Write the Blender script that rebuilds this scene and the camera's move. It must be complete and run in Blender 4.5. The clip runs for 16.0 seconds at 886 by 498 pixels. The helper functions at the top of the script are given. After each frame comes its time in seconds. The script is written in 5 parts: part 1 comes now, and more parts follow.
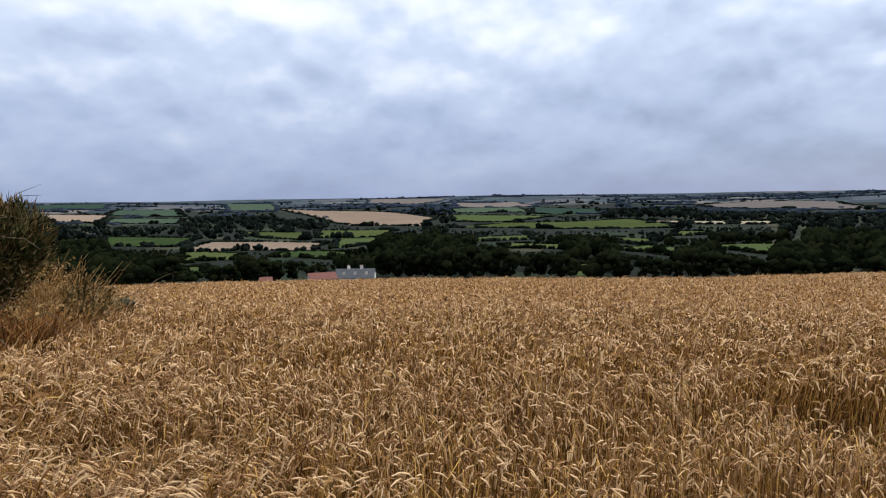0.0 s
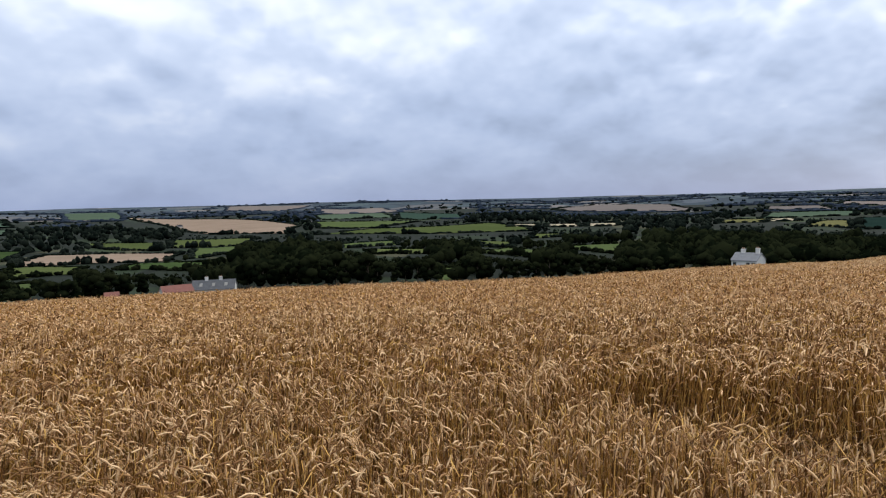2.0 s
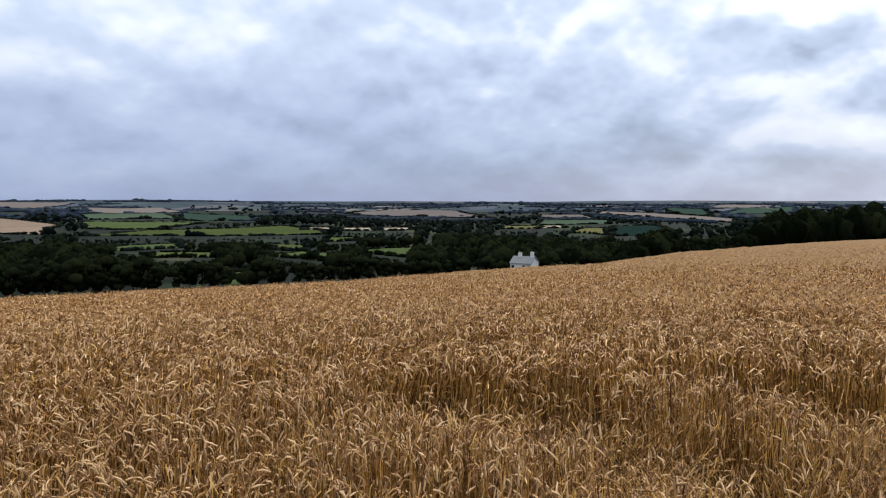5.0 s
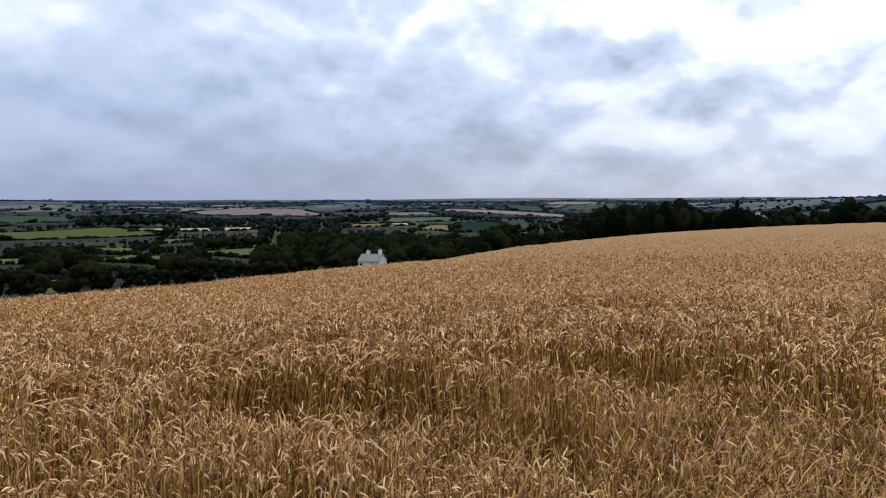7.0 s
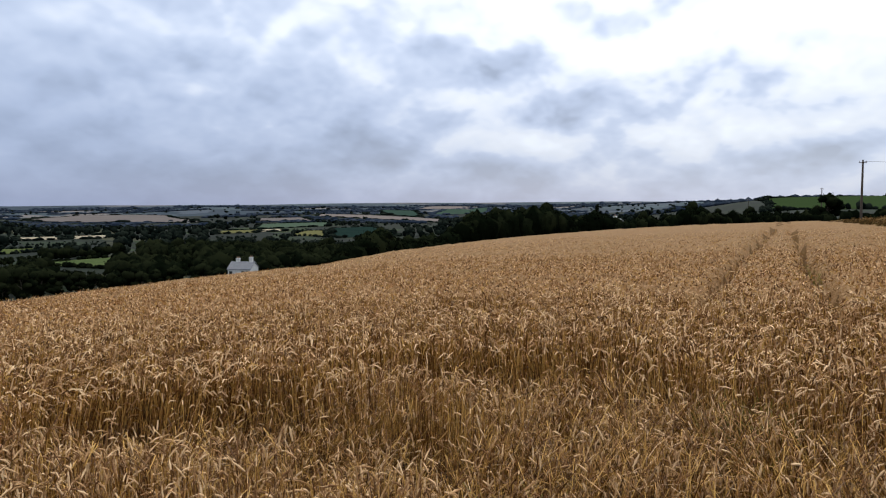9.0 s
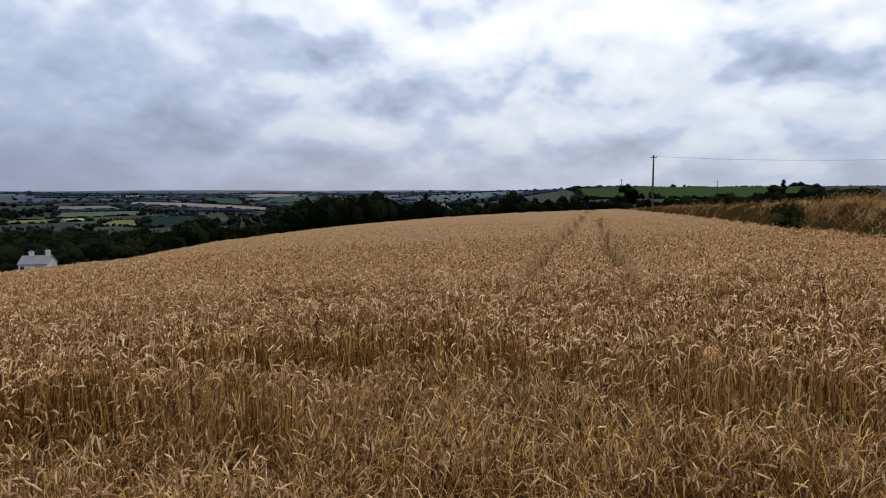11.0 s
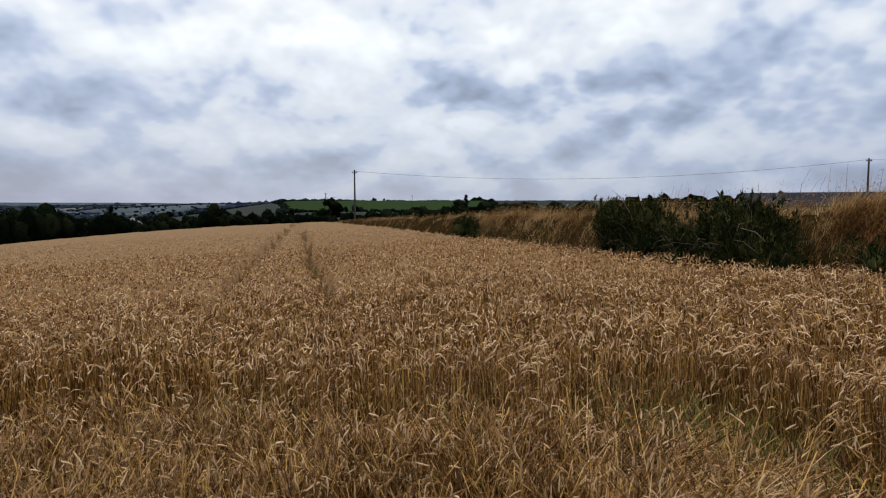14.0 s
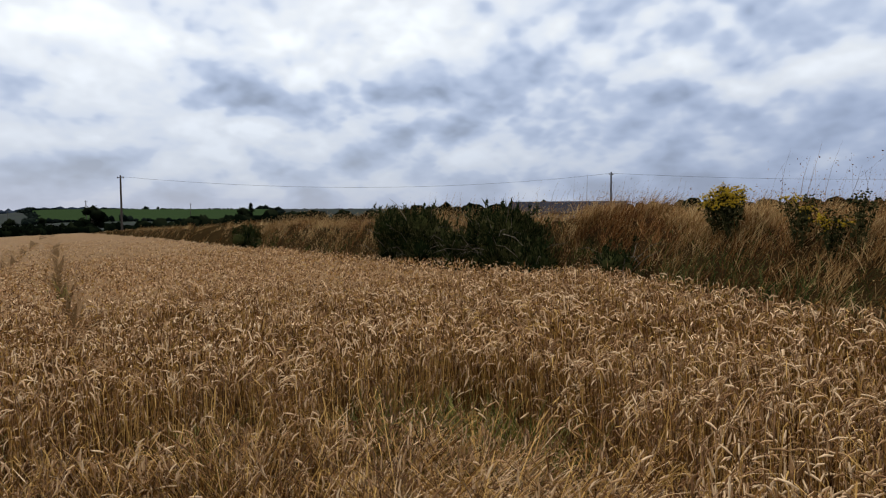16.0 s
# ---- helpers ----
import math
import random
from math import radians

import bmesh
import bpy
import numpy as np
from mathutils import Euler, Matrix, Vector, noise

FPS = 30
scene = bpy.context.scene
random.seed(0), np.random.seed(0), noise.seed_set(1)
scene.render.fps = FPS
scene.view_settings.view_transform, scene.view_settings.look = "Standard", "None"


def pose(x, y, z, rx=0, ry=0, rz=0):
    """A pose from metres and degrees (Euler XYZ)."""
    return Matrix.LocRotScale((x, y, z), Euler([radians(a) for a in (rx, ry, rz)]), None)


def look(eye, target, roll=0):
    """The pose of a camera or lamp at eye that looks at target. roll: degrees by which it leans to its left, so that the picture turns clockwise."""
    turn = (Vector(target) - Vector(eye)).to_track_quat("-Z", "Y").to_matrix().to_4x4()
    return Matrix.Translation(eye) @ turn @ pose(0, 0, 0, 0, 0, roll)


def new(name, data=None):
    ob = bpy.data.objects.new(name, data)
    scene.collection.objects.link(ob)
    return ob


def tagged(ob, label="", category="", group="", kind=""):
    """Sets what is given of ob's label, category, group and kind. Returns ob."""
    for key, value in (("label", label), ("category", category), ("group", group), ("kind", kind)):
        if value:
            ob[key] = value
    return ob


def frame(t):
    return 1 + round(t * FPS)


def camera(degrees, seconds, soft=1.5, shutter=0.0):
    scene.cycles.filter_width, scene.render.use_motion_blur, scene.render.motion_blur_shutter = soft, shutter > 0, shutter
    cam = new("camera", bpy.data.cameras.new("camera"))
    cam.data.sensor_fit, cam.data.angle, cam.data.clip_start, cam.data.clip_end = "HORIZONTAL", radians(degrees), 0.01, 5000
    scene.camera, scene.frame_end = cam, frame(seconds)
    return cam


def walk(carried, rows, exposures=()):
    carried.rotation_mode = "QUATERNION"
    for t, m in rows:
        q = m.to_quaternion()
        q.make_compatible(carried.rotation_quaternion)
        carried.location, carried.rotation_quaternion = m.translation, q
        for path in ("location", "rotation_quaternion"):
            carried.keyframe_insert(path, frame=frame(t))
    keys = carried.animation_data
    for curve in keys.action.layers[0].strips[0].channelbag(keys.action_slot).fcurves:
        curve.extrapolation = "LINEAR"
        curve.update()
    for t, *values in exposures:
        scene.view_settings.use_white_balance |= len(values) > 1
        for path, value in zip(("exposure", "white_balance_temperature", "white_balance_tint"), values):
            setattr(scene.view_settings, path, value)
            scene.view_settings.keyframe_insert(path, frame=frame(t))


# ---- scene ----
cam = camera(69.5, 16.0, soft=1.15)
METRES, EYE, TILT, LEAN, TURN = 0.786, 1.6, -2.52, 0.72, 0.0
ROWS = [
    (0.0, 0.0, 0.0, 0.0, -0.01, -1.9, 0.18),
    (0.5, 0.0107, 0.0061, 0.0021, -2.81, -1.62, 0.15),
    (1.0, 0.0346, 0.0189, -0.0027, -5.91, -1.67, 0.56),
    (1.5, 0.056, 0.029, -0.0068, -8.68, -1.81, 0.78),
    (2.0, 0.0879, 0.0246, -0.0032, -12.0, -1.52, 1.24),
    (2.5, 0.1142, 0.0244, -0.0054, -15.72, -1.55, 0.83),
    (3.0, 0.1324, 0.0251, -0.0053, -17.87, -1.3, 0.98),
    (3.5, 0.1545, 0.0192, -0.0051, -20.86, -0.92, 0.85),
    (4.0, 0.1783, 0.0093, -0.0047, -24.44, -0.88, 0.57),
    (6.5, 0.3168, -0.0095, -0.0226, -39.74, -1.92, 1.31),
    (7.0, 0.3506, -0.0302, -0.0296, -43.85, -1.91, 1.48),
    (7.5, 0.3616, -0.0608, -0.0336, -46.47, -2.97, 1.53),
    (8.0, 0.3792, -0.0808, -0.0343, -49.51, -2.73, 1.46),
    (10.5, 0.4359, -0.0756, -0.0399, -65.39, -2.68, 2.66),
    (11.0, 0.4306, -0.0809, -0.0421, -70.03, -3.45, 2.26),
    (11.5, 0.4585, -0.1189, -0.0493, -72.34, -3.75, 2.55),
    (12.0, 0.4829, -0.1732, -0.0545, -75.95, -4.06, 2.64),
    (12.5, 0.4923, -0.208, -0.0576, -80.4, -4.41, 2.69),
    (13.0, 0.4805, -0.2182, -0.0521, -85.62, -4.02, 2.72),
    (13.5, 0.472, -0.2228, -0.0529, -92.09, -4.63, 2.49),
    (14.0, 0.4559, -0.2762, -0.045, -95.92, -3.39, 2.58),
    (14.5, 0.4643, -0.3597, -0.0513, -100.88, -4.01, 2.38),
    (15.0, 0.4642, -0.4235, -0.0578, -106.32, -4.28, 2.11),
    (15.5, 0.4623, -0.4752, -0.0592, -110.96, -4.23, 2.37),
    (16.0, 0.4472, -0.513, -0.0552, -114.68, -3.54, 2.81),
]

EXPOSURES = [(0.0, 0.0, 6500, 10), (4.0, 0.0, 6500, 10), (7.0, 0.0, 6480, 10), (10.5, -0.25, 6450, 10), (13.0, -0.4, 6420, 10), (16.0, -0.38, 6420, 10)]
walk(cam, [(t, pose(0, 0, EYE, TILT, LEAN, TURN) @ pose(METRES * x, METRES * y, METRES * z, 90 + pitch, roll, yaw)) for t, x, y, z, yaw, pitch, roll in ROWS], EXPOSURES)

# --- overcast sky and a veiled sun ---
SUN_BEARING, SUN_HEIGHT = 66.0, 40.0


def node(tree, kind, **inputs):
    n = tree.nodes.new(kind)
    for key, value in inputs.items():
        n.inputs[key.replace("_", " ")].default_value = value
    return n


def ramp(tree, fac, stops, interpolation="LINEAR"):
    n = tree.nodes.new("ShaderNodeValToRGB")
    n.color_ramp.interpolation = interpolation
    while len(n.color_ramp.elements) < len(stops):
        n.color_ramp.elements.new(0.5)
    for e, (at, colour) in zip(n.color_ramp.elements, stops):
        e.position, e.color = at, (*colour, 1)
    tree.links.new(fac, n.inputs["Fac"])
    return n.outputs["Color"]


def maths(tree, how, a, b=None, clamp=False):
    n = tree.nodes.new("ShaderNodeMath")
    n.operation, n.use_clamp = how, clamp
    for i, v in enumerate((a, b)):
        if v is None:
            continue
        if isinstance(v, (int, float)):
            n.inputs[i].default_value = v
        else:
            tree.links.new(v, n.inputs[i])
    return n.outputs[0]


def blend(tree, how, fac, a, b):
    n = tree.nodes.new("ShaderNodeMix")
    n.data_type, n.blend_type = "RGBA", how
    for i, v in ((0, fac), (6, a), (7, b)):
        if isinstance(v, (int, float)):
            n.inputs[i].default_value = v
        elif isinstance(v, tuple):
            n.inputs[i].default_value = (*v, 1)
        else:
            tree.links.new(v, n.inputs[i])
    return n.outputs[2]


def make_sky():
    world = bpy.data.worlds.new("overcast")
    scene.world = world
    world.use_nodes = True
    t = world.node_tree
    t.nodes.clear()
    link = t.links.new
    out, back = t.nodes.new("ShaderNodeOutputWorld"), t.nodes.new("ShaderNodeBackground")
    sky = t.nodes.new("ShaderNodeTexSky")
    sky.sky_type, sky.sun_disc = "NISHITA", False
    sky.sun_elevation, sky.sun_rotation = radians(SUN_HEIGHT), radians(SUN_BEARING)
    way = t.nodes.new("ShaderNodeTexCoord").outputs["Generated"]
    xyz = t.nodes.new("ShaderNodeSeparateXYZ")
    link(way, xyz.inputs[0])
    up = maths(t, "MAXIMUM", xyz.outputs[2], 0.0)
    # the cloud base is a level sheet, seen ever flatter towards the horizon
    def cloud_sheet(rise):
        flat = maths(t, "ADD", up, 0.46 + rise)
        sheet = t.nodes.new("ShaderNodeCombineXYZ")
        link(maths(t, "DIVIDE", xyz.outputs[0], flat), sheet.inputs[0])
        link(maths(t, "DIVIDE", xyz.outputs[1], flat), sheet.inputs[1])
        return sheet.outputs[0]

    def heaps(at):
        """Heaped cloud: broad masses with lumps upon lumps."""
        drift = node(t, "ShaderNodeTexNoise", Scale=6.0, Detail=3.0, Roughness=0.5)
        link(at, drift.inputs["Vector"])
        bent = t.nodes.new("ShaderNodeVectorMath")
        bent.operation = "MULTIPLY_ADD"
        link(drift.outputs["Color"], bent.inputs[0])
        bent.inputs[1].default_value = (0.07, 0.07, 0.0)
        link(at, bent.inputs[2])
        mass = node(t, "ShaderNodeTexNoise", Scale=2.9, Detail=4.0, Roughness=0.48)
        link(bent.outputs[0], mass.inputs["Vector"])
        lump = node(t, "ShaderNodeTexVoronoi", Scale=6.4, Detail=2.0, Roughness=0.5, Lacunarity=2.3)
        lump.feature, lump.normalize = "SMOOTH_F1", True
        lump.inputs["Smoothness"].default_value = 0.35
        link(bent.outputs[0], lump.inputs["Vector"])
        round_top = maths(t, "SUBTRACT", 0.75, lump.outputs["Distance"])
        return maths(t, "ADD", maths(t, "MULTIPLY", mass.outputs["Fac"], 0.62), maths(t, "MULTIPLY", round_top, 0.38))

    big = node(t, "ShaderNodeTexNoise", Scale=0.8, Detail=3.0, Roughness=0.5, Distortion=0.3)
    link(cloud_sheet(0.05), big.inputs["Vector"])
    body, above = heaps(cloud_sheet(0.0)), heaps(cloud_sheet(0.035))
    # crests turned to the light are pale, the thick undersides grey
    lit = maths(t, "MULTIPLY", maths(t, "SUBTRACT", body, above), 1.75)
    edge = ramp(t, body, ((0.40, (1, 1, 1)), (0.50, (0.62, 0.62, 0.62)), (0.62, (0, 0, 0))), "EASE")
    puff = maths(t, "MULTIPLY", maths(t, "SUBTRACT", edge, 0.55), 0.13)
    broad = maths(t, "MULTIPLY", maths(t, "SUBTRACT", big.outputs["Fac"], 0.5), 0.13)
    # the cloud breaks into clearer heaps towards the upland
    east = t.nodes.new("ShaderNodeVectorMath")
    east.operation = "DOT_PRODUCT"
    link(way, east.inputs[0])
    east.inputs[1].default_value = (math.sin(radians(105)), math.cos(radians(105)), 0.0)
    broken = maths(t, "ADD", maths(t, "MULTIPLY", maths(t, "POWER", maths(t, "MAXIMUM", east.outputs["Value"], 0.0), 1.5), 0.85), 0.38)
    heap = maths(t, "ADD", maths(t, "MULTIPLY", maths(t, "ADD", maths(t, "ADD", puff, broad), lit), broken), maths(t, "ADD", maths(t, "MULTIPLY", broken, 0.030), 0.510))
    # thin cloud towards the sun lets more light through
    aim = Vector((math.sin(radians(SUN_BEARING)) * math.cos(radians(SUN_HEIGHT)), math.cos(radians(SUN_BEARING)) * math.cos(radians(SUN_HEIGHT)), math.sin(radians(SUN_HEIGHT))))
    dot = t.nodes.new("ShaderNodeVectorMath")
    dot.operation = "DOT_PRODUCT"
    link(way, dot.inputs[0])
    dot.inputs[1].default_value = aim
    glow = maths(t, "POWER", maths(t, "MAXIMUM", dot.outputs["Value"], 0.0), 13.0)
    # a thicker bank of cloud stands low over the valley
    bank = t.nodes.new("ShaderNodeVectorMath")
    bank.operation = "DOT_PRODUCT"
    link(way, bank.inputs[0])
    bank.inputs[1].default_value = (math.sin(radians(38)) * 0.99, math.cos(radians(38)) * 0.99, 0.12)
    thick = maths(t, "POWER", maths(t, "MAXIMUM", bank.outputs["Value"], 0.0), 11.0)
    heap = maths(t, "SUBTRACT", heap, maths(t, "MULTIPLY", thick, 0.085))
    lift = maths(t, "MULTIPLY", up, 0.52)
    sum1 = maths(t, "ADD", heap, lift)
    # a thin, bright place in the cloud under the sun
    rift = t.nodes.new("ShaderNodeVectorMath")
    rift.operation = "DOT_PRODUCT"
    link(way, rift.inputs[0])
    rift.inputs[1].default_value = (math.sin(radians(84)) * math.cos(radians(20)), math.cos(radians(84)) * math.cos(radians(20)), math.sin(radians(20)))
    shine = maths(t, "POWER", maths(t, "MAXIMUM", rift.outputs["Value"], 0.0), 28.0)
    sum2 = maths(t, "ADD", maths(t, "ADD", sum1, maths(t, "MULTIPLY", glow, 0.16)), maths(t, "MULTIPLY", shine, 0.13))
    cloud = ramp(t, sum2, ((0.36, (0.20, 0.236, 0.31)), (0.46, (0.34, 0.41, 0.55)), (0.55, (0.505, 0.60, 0.795)), (0.62, (0.645, 0.74, 0.93)), (0.695, (0.92, 0.985, 1.09)), (0.77, (1.04, 1.08, 1.12)), (0.9, (1.24, 1.29, 1.33))))
    low = ramp(t, up, ((0.0, (1, 1, 1)), (0.09, (0.62, 0.62, 0.62)), (0.24, (0, 0, 0))))
    clear = t.nodes.new("ShaderNodeVectorMath")
    clear.operation = "DOT_PRODUCT"
    link(way, clear.inputs[0])
    clear.inputs[1].default_value = (math.sin(radians(100)), math.cos(radians(100)), 0.0)
    far = blend(t, "MIX", maths(t, "POWER", maths(t, "MAXIMUM", clear.outputs["Value"], 0.0), 3.0), (0.27, 0.34, 0.55), (0.50, 0.57, 0.74))
    veil = blend(t, "MIX", maths(t, "MULTIPLY", low, 0.85), cloud, far)
    thin = blend(t, "ADD", 0.012, veil, sky.outputs["Color"])
    link(thin, back.inputs["Color"])
    back.inputs["Strength"].default_value = 1.0
    link(back.outputs[0], out.inputs["Surface"])
    lamp = bpy.data.lights.new("sun", "SUN")
    lamp.energy, lamp.angle, lamp.color = 1.25, radians(14), (1.0, 0.95, 0.87)
    ob = new("sun", lamp)
    ob.matrix_world = look(aim * 50, (0, 0, 0))


make_sky()


# --- materials ---
def material(name, colours, scale=3.0, rough=0.85, fine=0.0, bump=0.0, bump_scale=40.0, island=0.0, piece=0.0, spec=0.2, metal=0.0, stretch=(1, 1, 1), patch=None, lets=0.0):
    """colours: two or three tones mixed by noise. fine: share of a second, ten times finer noise. island, piece: brightness spread per mesh island or object.
    patch: (scale, colour, from, to), a coarse stain. lets: share of light that passes through."""
    m = bpy.data.materials.new(name)
    m.use_nodes = True
    t = m.node_tree
    link = t.links.new
    body = t.nodes["Principled BSDF"]
    at = t.nodes.new("ShaderNodeTexCoord").outputs["Object"]
    mapping = node(t, "ShaderNodeMapping", Scale=stretch)
    link(at, mapping.inputs["Vector"])
    coarse = node(t, "ShaderNodeTexNoise", Scale=scale, Detail=5.0, Roughness=0.6)
    link(mapping.outputs[0], coarse.inputs["Vector"])
    fac = coarse.outputs["Fac"]
    if fine:
        grain = node(t, "ShaderNodeTexNoise", Scale=scale * 11, Detail=3.0, Roughness=0.6)
        link(mapping.outputs[0], grain.inputs["Vector"])
        fac = maths(t, "ADD", maths(t, "MULTIPLY", fac, 1 - fine), maths(t, "MULTIPLY", grain.outputs["Fac"], fine))
    if island:
        geo = t.nodes.new("ShaderNodeNewGeometry")
        fac = maths(t, "ADD", fac, maths(t, "MULTIPLY", maths(t, "SUBTRACT", geo.outputs["Random Per Island"], 0.5), island))
    if piece:
        info = t.nodes.new("ShaderNodeObjectInfo")
        fac = maths(t, "ADD", fac, maths(t, "MULTIPLY", maths(t, "SUBTRACT", info.outputs["Random"], 0.5), piece))
    n = len(colours)
    colour = ramp(t, fac, [(0.3 + 0.4 * i / max(n - 1, 1), c) for i, c in enumerate(colours)])
    if patch:
        stain = node(t, "ShaderNodeTexNoise", Scale=patch[0], Detail=4.0, Roughness=0.55)
        link(at, stain.inputs["Vector"])
        mask = ramp(t, stain.outputs["Fac"], ((patch[2], (0, 0, 0)), (patch[3], (1, 1, 1))))
        colour = blend(t, "MIX", mask, colour, patch[1])
    link(colour, body.inputs["Base Color"])
    body.inputs["Roughness"].default_value = rough
    body.inputs["Specular IOR Level"].default_value = spec
    body.inputs["Metallic"].default_value = metal
    if bump:
        b = node(t, "ShaderNodeBump", Strength=min(bump, 1.0), Distance=0.02 * bump)
        ground = node(t, "ShaderNodeTexNoise", Scale=bump_scale, Detail=4.0)
        link(at, ground.inputs["Vector"])
        link(ground.outputs["Fac"], b.inputs["Height"])
        link(b.outputs[0], body.inputs["Normal"])
    if lets:
        trans = t.nodes.new("ShaderNodeBsdfTranslucent")
        link(colour, trans.inputs["Color"])
        mix = t.nodes.new("ShaderNodeMixShader")
        mix.inputs[0].default_value = lets
        link(body.outputs[0], mix.inputs[1])
        link(trans.outputs[0], mix.inputs[2])
        link(mix.outputs[0], t.nodes["Material Output"].inputs["Surface"])
    return m


EAR = material("barley_ear", ((0.205, 0.098, 0.036), (0.53, 0.308, 0.138), (0.80, 0.555, 0.318)), 5.0, 0.8, island=0.6, fine=0.3, lets=0.06, spec=0.25)
STRAW = material("barley_straw", ((0.080, 0.032, 0.006), (0.245, 0.110, 0.022), (0.48, 0.275, 0.072)), 4.0, 0.65, island=0.7, fine=0.3, lets=0.03, spec=0.2)
CANOPY = material("barley_canopy", ((0.088, 0.037, 0.011), (0.232, 0.126, 0.050), (0.39, 0.255, 0.124)), 9.0, 0.9, fine=0.5, bump=1.0, bump_scale=22.0, spec=0.1, patch=(0.35, (0.225, 0.134, 0.057), 0.5, 0.75))
# litter and soil, darkened to stand for shade between the straws
SHADEDSOIL = material("shaded_straw_litter", ((0.018, 0.009, 0.003), (0.05, 0.025, 0.009)), 6.0, 0.95, fine=0.5, bump=1.0, spec=0.05)
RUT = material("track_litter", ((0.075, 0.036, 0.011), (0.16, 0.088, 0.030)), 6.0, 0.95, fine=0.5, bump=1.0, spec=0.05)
OLIVEGORSE = material("olive_gorse", ((0.014, 0.017, 0.006), (0.036, 0.038, 0.014), (0.105, 0.094, 0.038)), 3.0, 0.9, island=0.7, spec=0.0)
BROWNED = material("browned_gorse", ((0.05, 0.032, 0.013), (0.12, 0.078, 0.034), (0.24, 0.17, 0.08)), 3.0, 0.9, island=0.7, spec=0.0)
GORSE = material("gorse_needles", ((0.010, 0.016, 0.005), (0.021, 0.030, 0.009), (0.055, 0.056, 0.018)), 3.0, 0.9, island=0.7, spec=0.0)
TWIG = material("bare_twig", ((0.10, 0.075, 0.05), (0.20, 0.16, 0.11)), 8.0, 0.85, island=0.4)
DRY = material("dry_grass", ((0.18, 0.088, 0.027), (0.36, 0.205, 0.072), (0.56, 0.38, 0.17)), 1.2, 0.8, island=0.6, lets=0.1, spec=0.1)
RUSSET = material("russet_grass", ((0.080, 0.028, 0.007), (0.22, 0.092, 0.026), (0.38, 0.19, 0.062)), 1.2, 0.8, island=0.6, lets=0.1, spec=0.1)
WEED = material("weed_green", ((0.030, 0.044, 0.010), (0.065, 0.085, 0.020), (0.13, 0.135, 0.035)), 3.0, 0.8, island=0.6, lets=0.1, spec=0.05)
FRESH = material("fresh_grass", ((0.080, 0.090, 0.018), (0.165, 0.165, 0.038), (0.28, 0.25, 0.075)), 3.0, 0.8, island=0.6, lets=0.15, spec=0.05)
FLOWER = material("ragwort_yellow", ((0.30, 0.185, 0.010), (0.50, 0.34, 0.018)), 9.0, 0.8, island=0.5, spec=0.1)
EARTH = material("bank_earth", ((0.018, 0.011, 0.004), (0.055, 0.032, 0.012)), 3.0, 0.95, fine=0.4, bump=1.0, spec=0.0)
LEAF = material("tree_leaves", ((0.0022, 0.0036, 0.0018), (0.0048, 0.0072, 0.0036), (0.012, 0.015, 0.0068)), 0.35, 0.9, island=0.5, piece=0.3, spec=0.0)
BARK = material("bark", ((0.05, 0.04, 0.03), (0.11, 0.09, 0.07)), 2.0, 0.9, fine=0.4, bump=1.0)
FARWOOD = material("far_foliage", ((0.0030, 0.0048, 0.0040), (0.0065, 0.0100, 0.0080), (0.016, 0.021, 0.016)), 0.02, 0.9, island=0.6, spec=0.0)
# blue-grey haze of the distance is mixed into the next three colours
HAZEWOOD = material("hazy_foliage", ((0.020, 0.029, 0.046), (0.030, 0.041, 0.060), (0.044, 0.056, 0.076)), 0.02, 0.9, island=0.6, spec=0.0)
HAZEGRASS = material("hazy_pasture", ((0.034, 0.058, 0.046), (0.048, 0.076, 0.056), (0.070, 0.098, 0.068)), 0.02, 0.95, fine=0.4, piece=0.7, spec=0.0)
HAZESTUBBLE = material("hazy_stubble", ((0.120, 0.108, 0.106), (0.175, 0.150, 0.140)), 0.02, 0.95, fine=0.4, piece=0.5, spec=0.0)
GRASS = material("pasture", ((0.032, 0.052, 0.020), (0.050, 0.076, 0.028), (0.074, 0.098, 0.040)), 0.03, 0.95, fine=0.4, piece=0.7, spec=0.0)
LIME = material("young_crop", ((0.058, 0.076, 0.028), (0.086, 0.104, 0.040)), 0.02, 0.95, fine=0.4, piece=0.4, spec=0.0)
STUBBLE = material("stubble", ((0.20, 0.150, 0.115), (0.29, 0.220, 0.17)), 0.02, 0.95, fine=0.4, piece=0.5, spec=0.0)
PALE = material("pale_stubble", ((0.26, 0.22, 0.15), (0.36, 0.30, 0.21)), 0.03, 0.9, fine=0.4)
OLIVE = material("rough_pasture", ((0.10, 0.10, 0.045), (0.15, 0.14, 0.062)), 0.03, 0.95, fine=0.4, spec=0.0)
BRASSICA = material("dark_root_crop", ((0.010, 0.022, 0.020), (0.018, 0.034, 0.028)), 0.03, 0.9, fine=0.4, spec=0.0)
SLATE = material("roof_slate", ((0.020, 0.022, 0.027), (0.05, 0.052, 0.060)), 1.2, 0.85, fine=0.5, bump=0.6, spec=0.1)
REDTIN = material("red_roof", ((0.14, 0.055, 0.045), (0.22, 0.09, 0.07)), 0.9, 0.6, fine=0.4)
RENDER = material("white_render", ((0.48, 0.48, 0.48), (0.66, 0.66, 0.65)), 0.7, 0.85, fine=0.3)
GREYWALL = material("grey_render", ((0.30, 0.29, 0.28), (0.42, 0.41, 0.39)), 0.7, 0.85, fine=0.3)
PALESLATE = material("pale_slate", ((0.11, 0.115, 0.13), (0.21, 0.215, 0.235)), 1.2, 0.6, fine=0.5, spec=0.4)
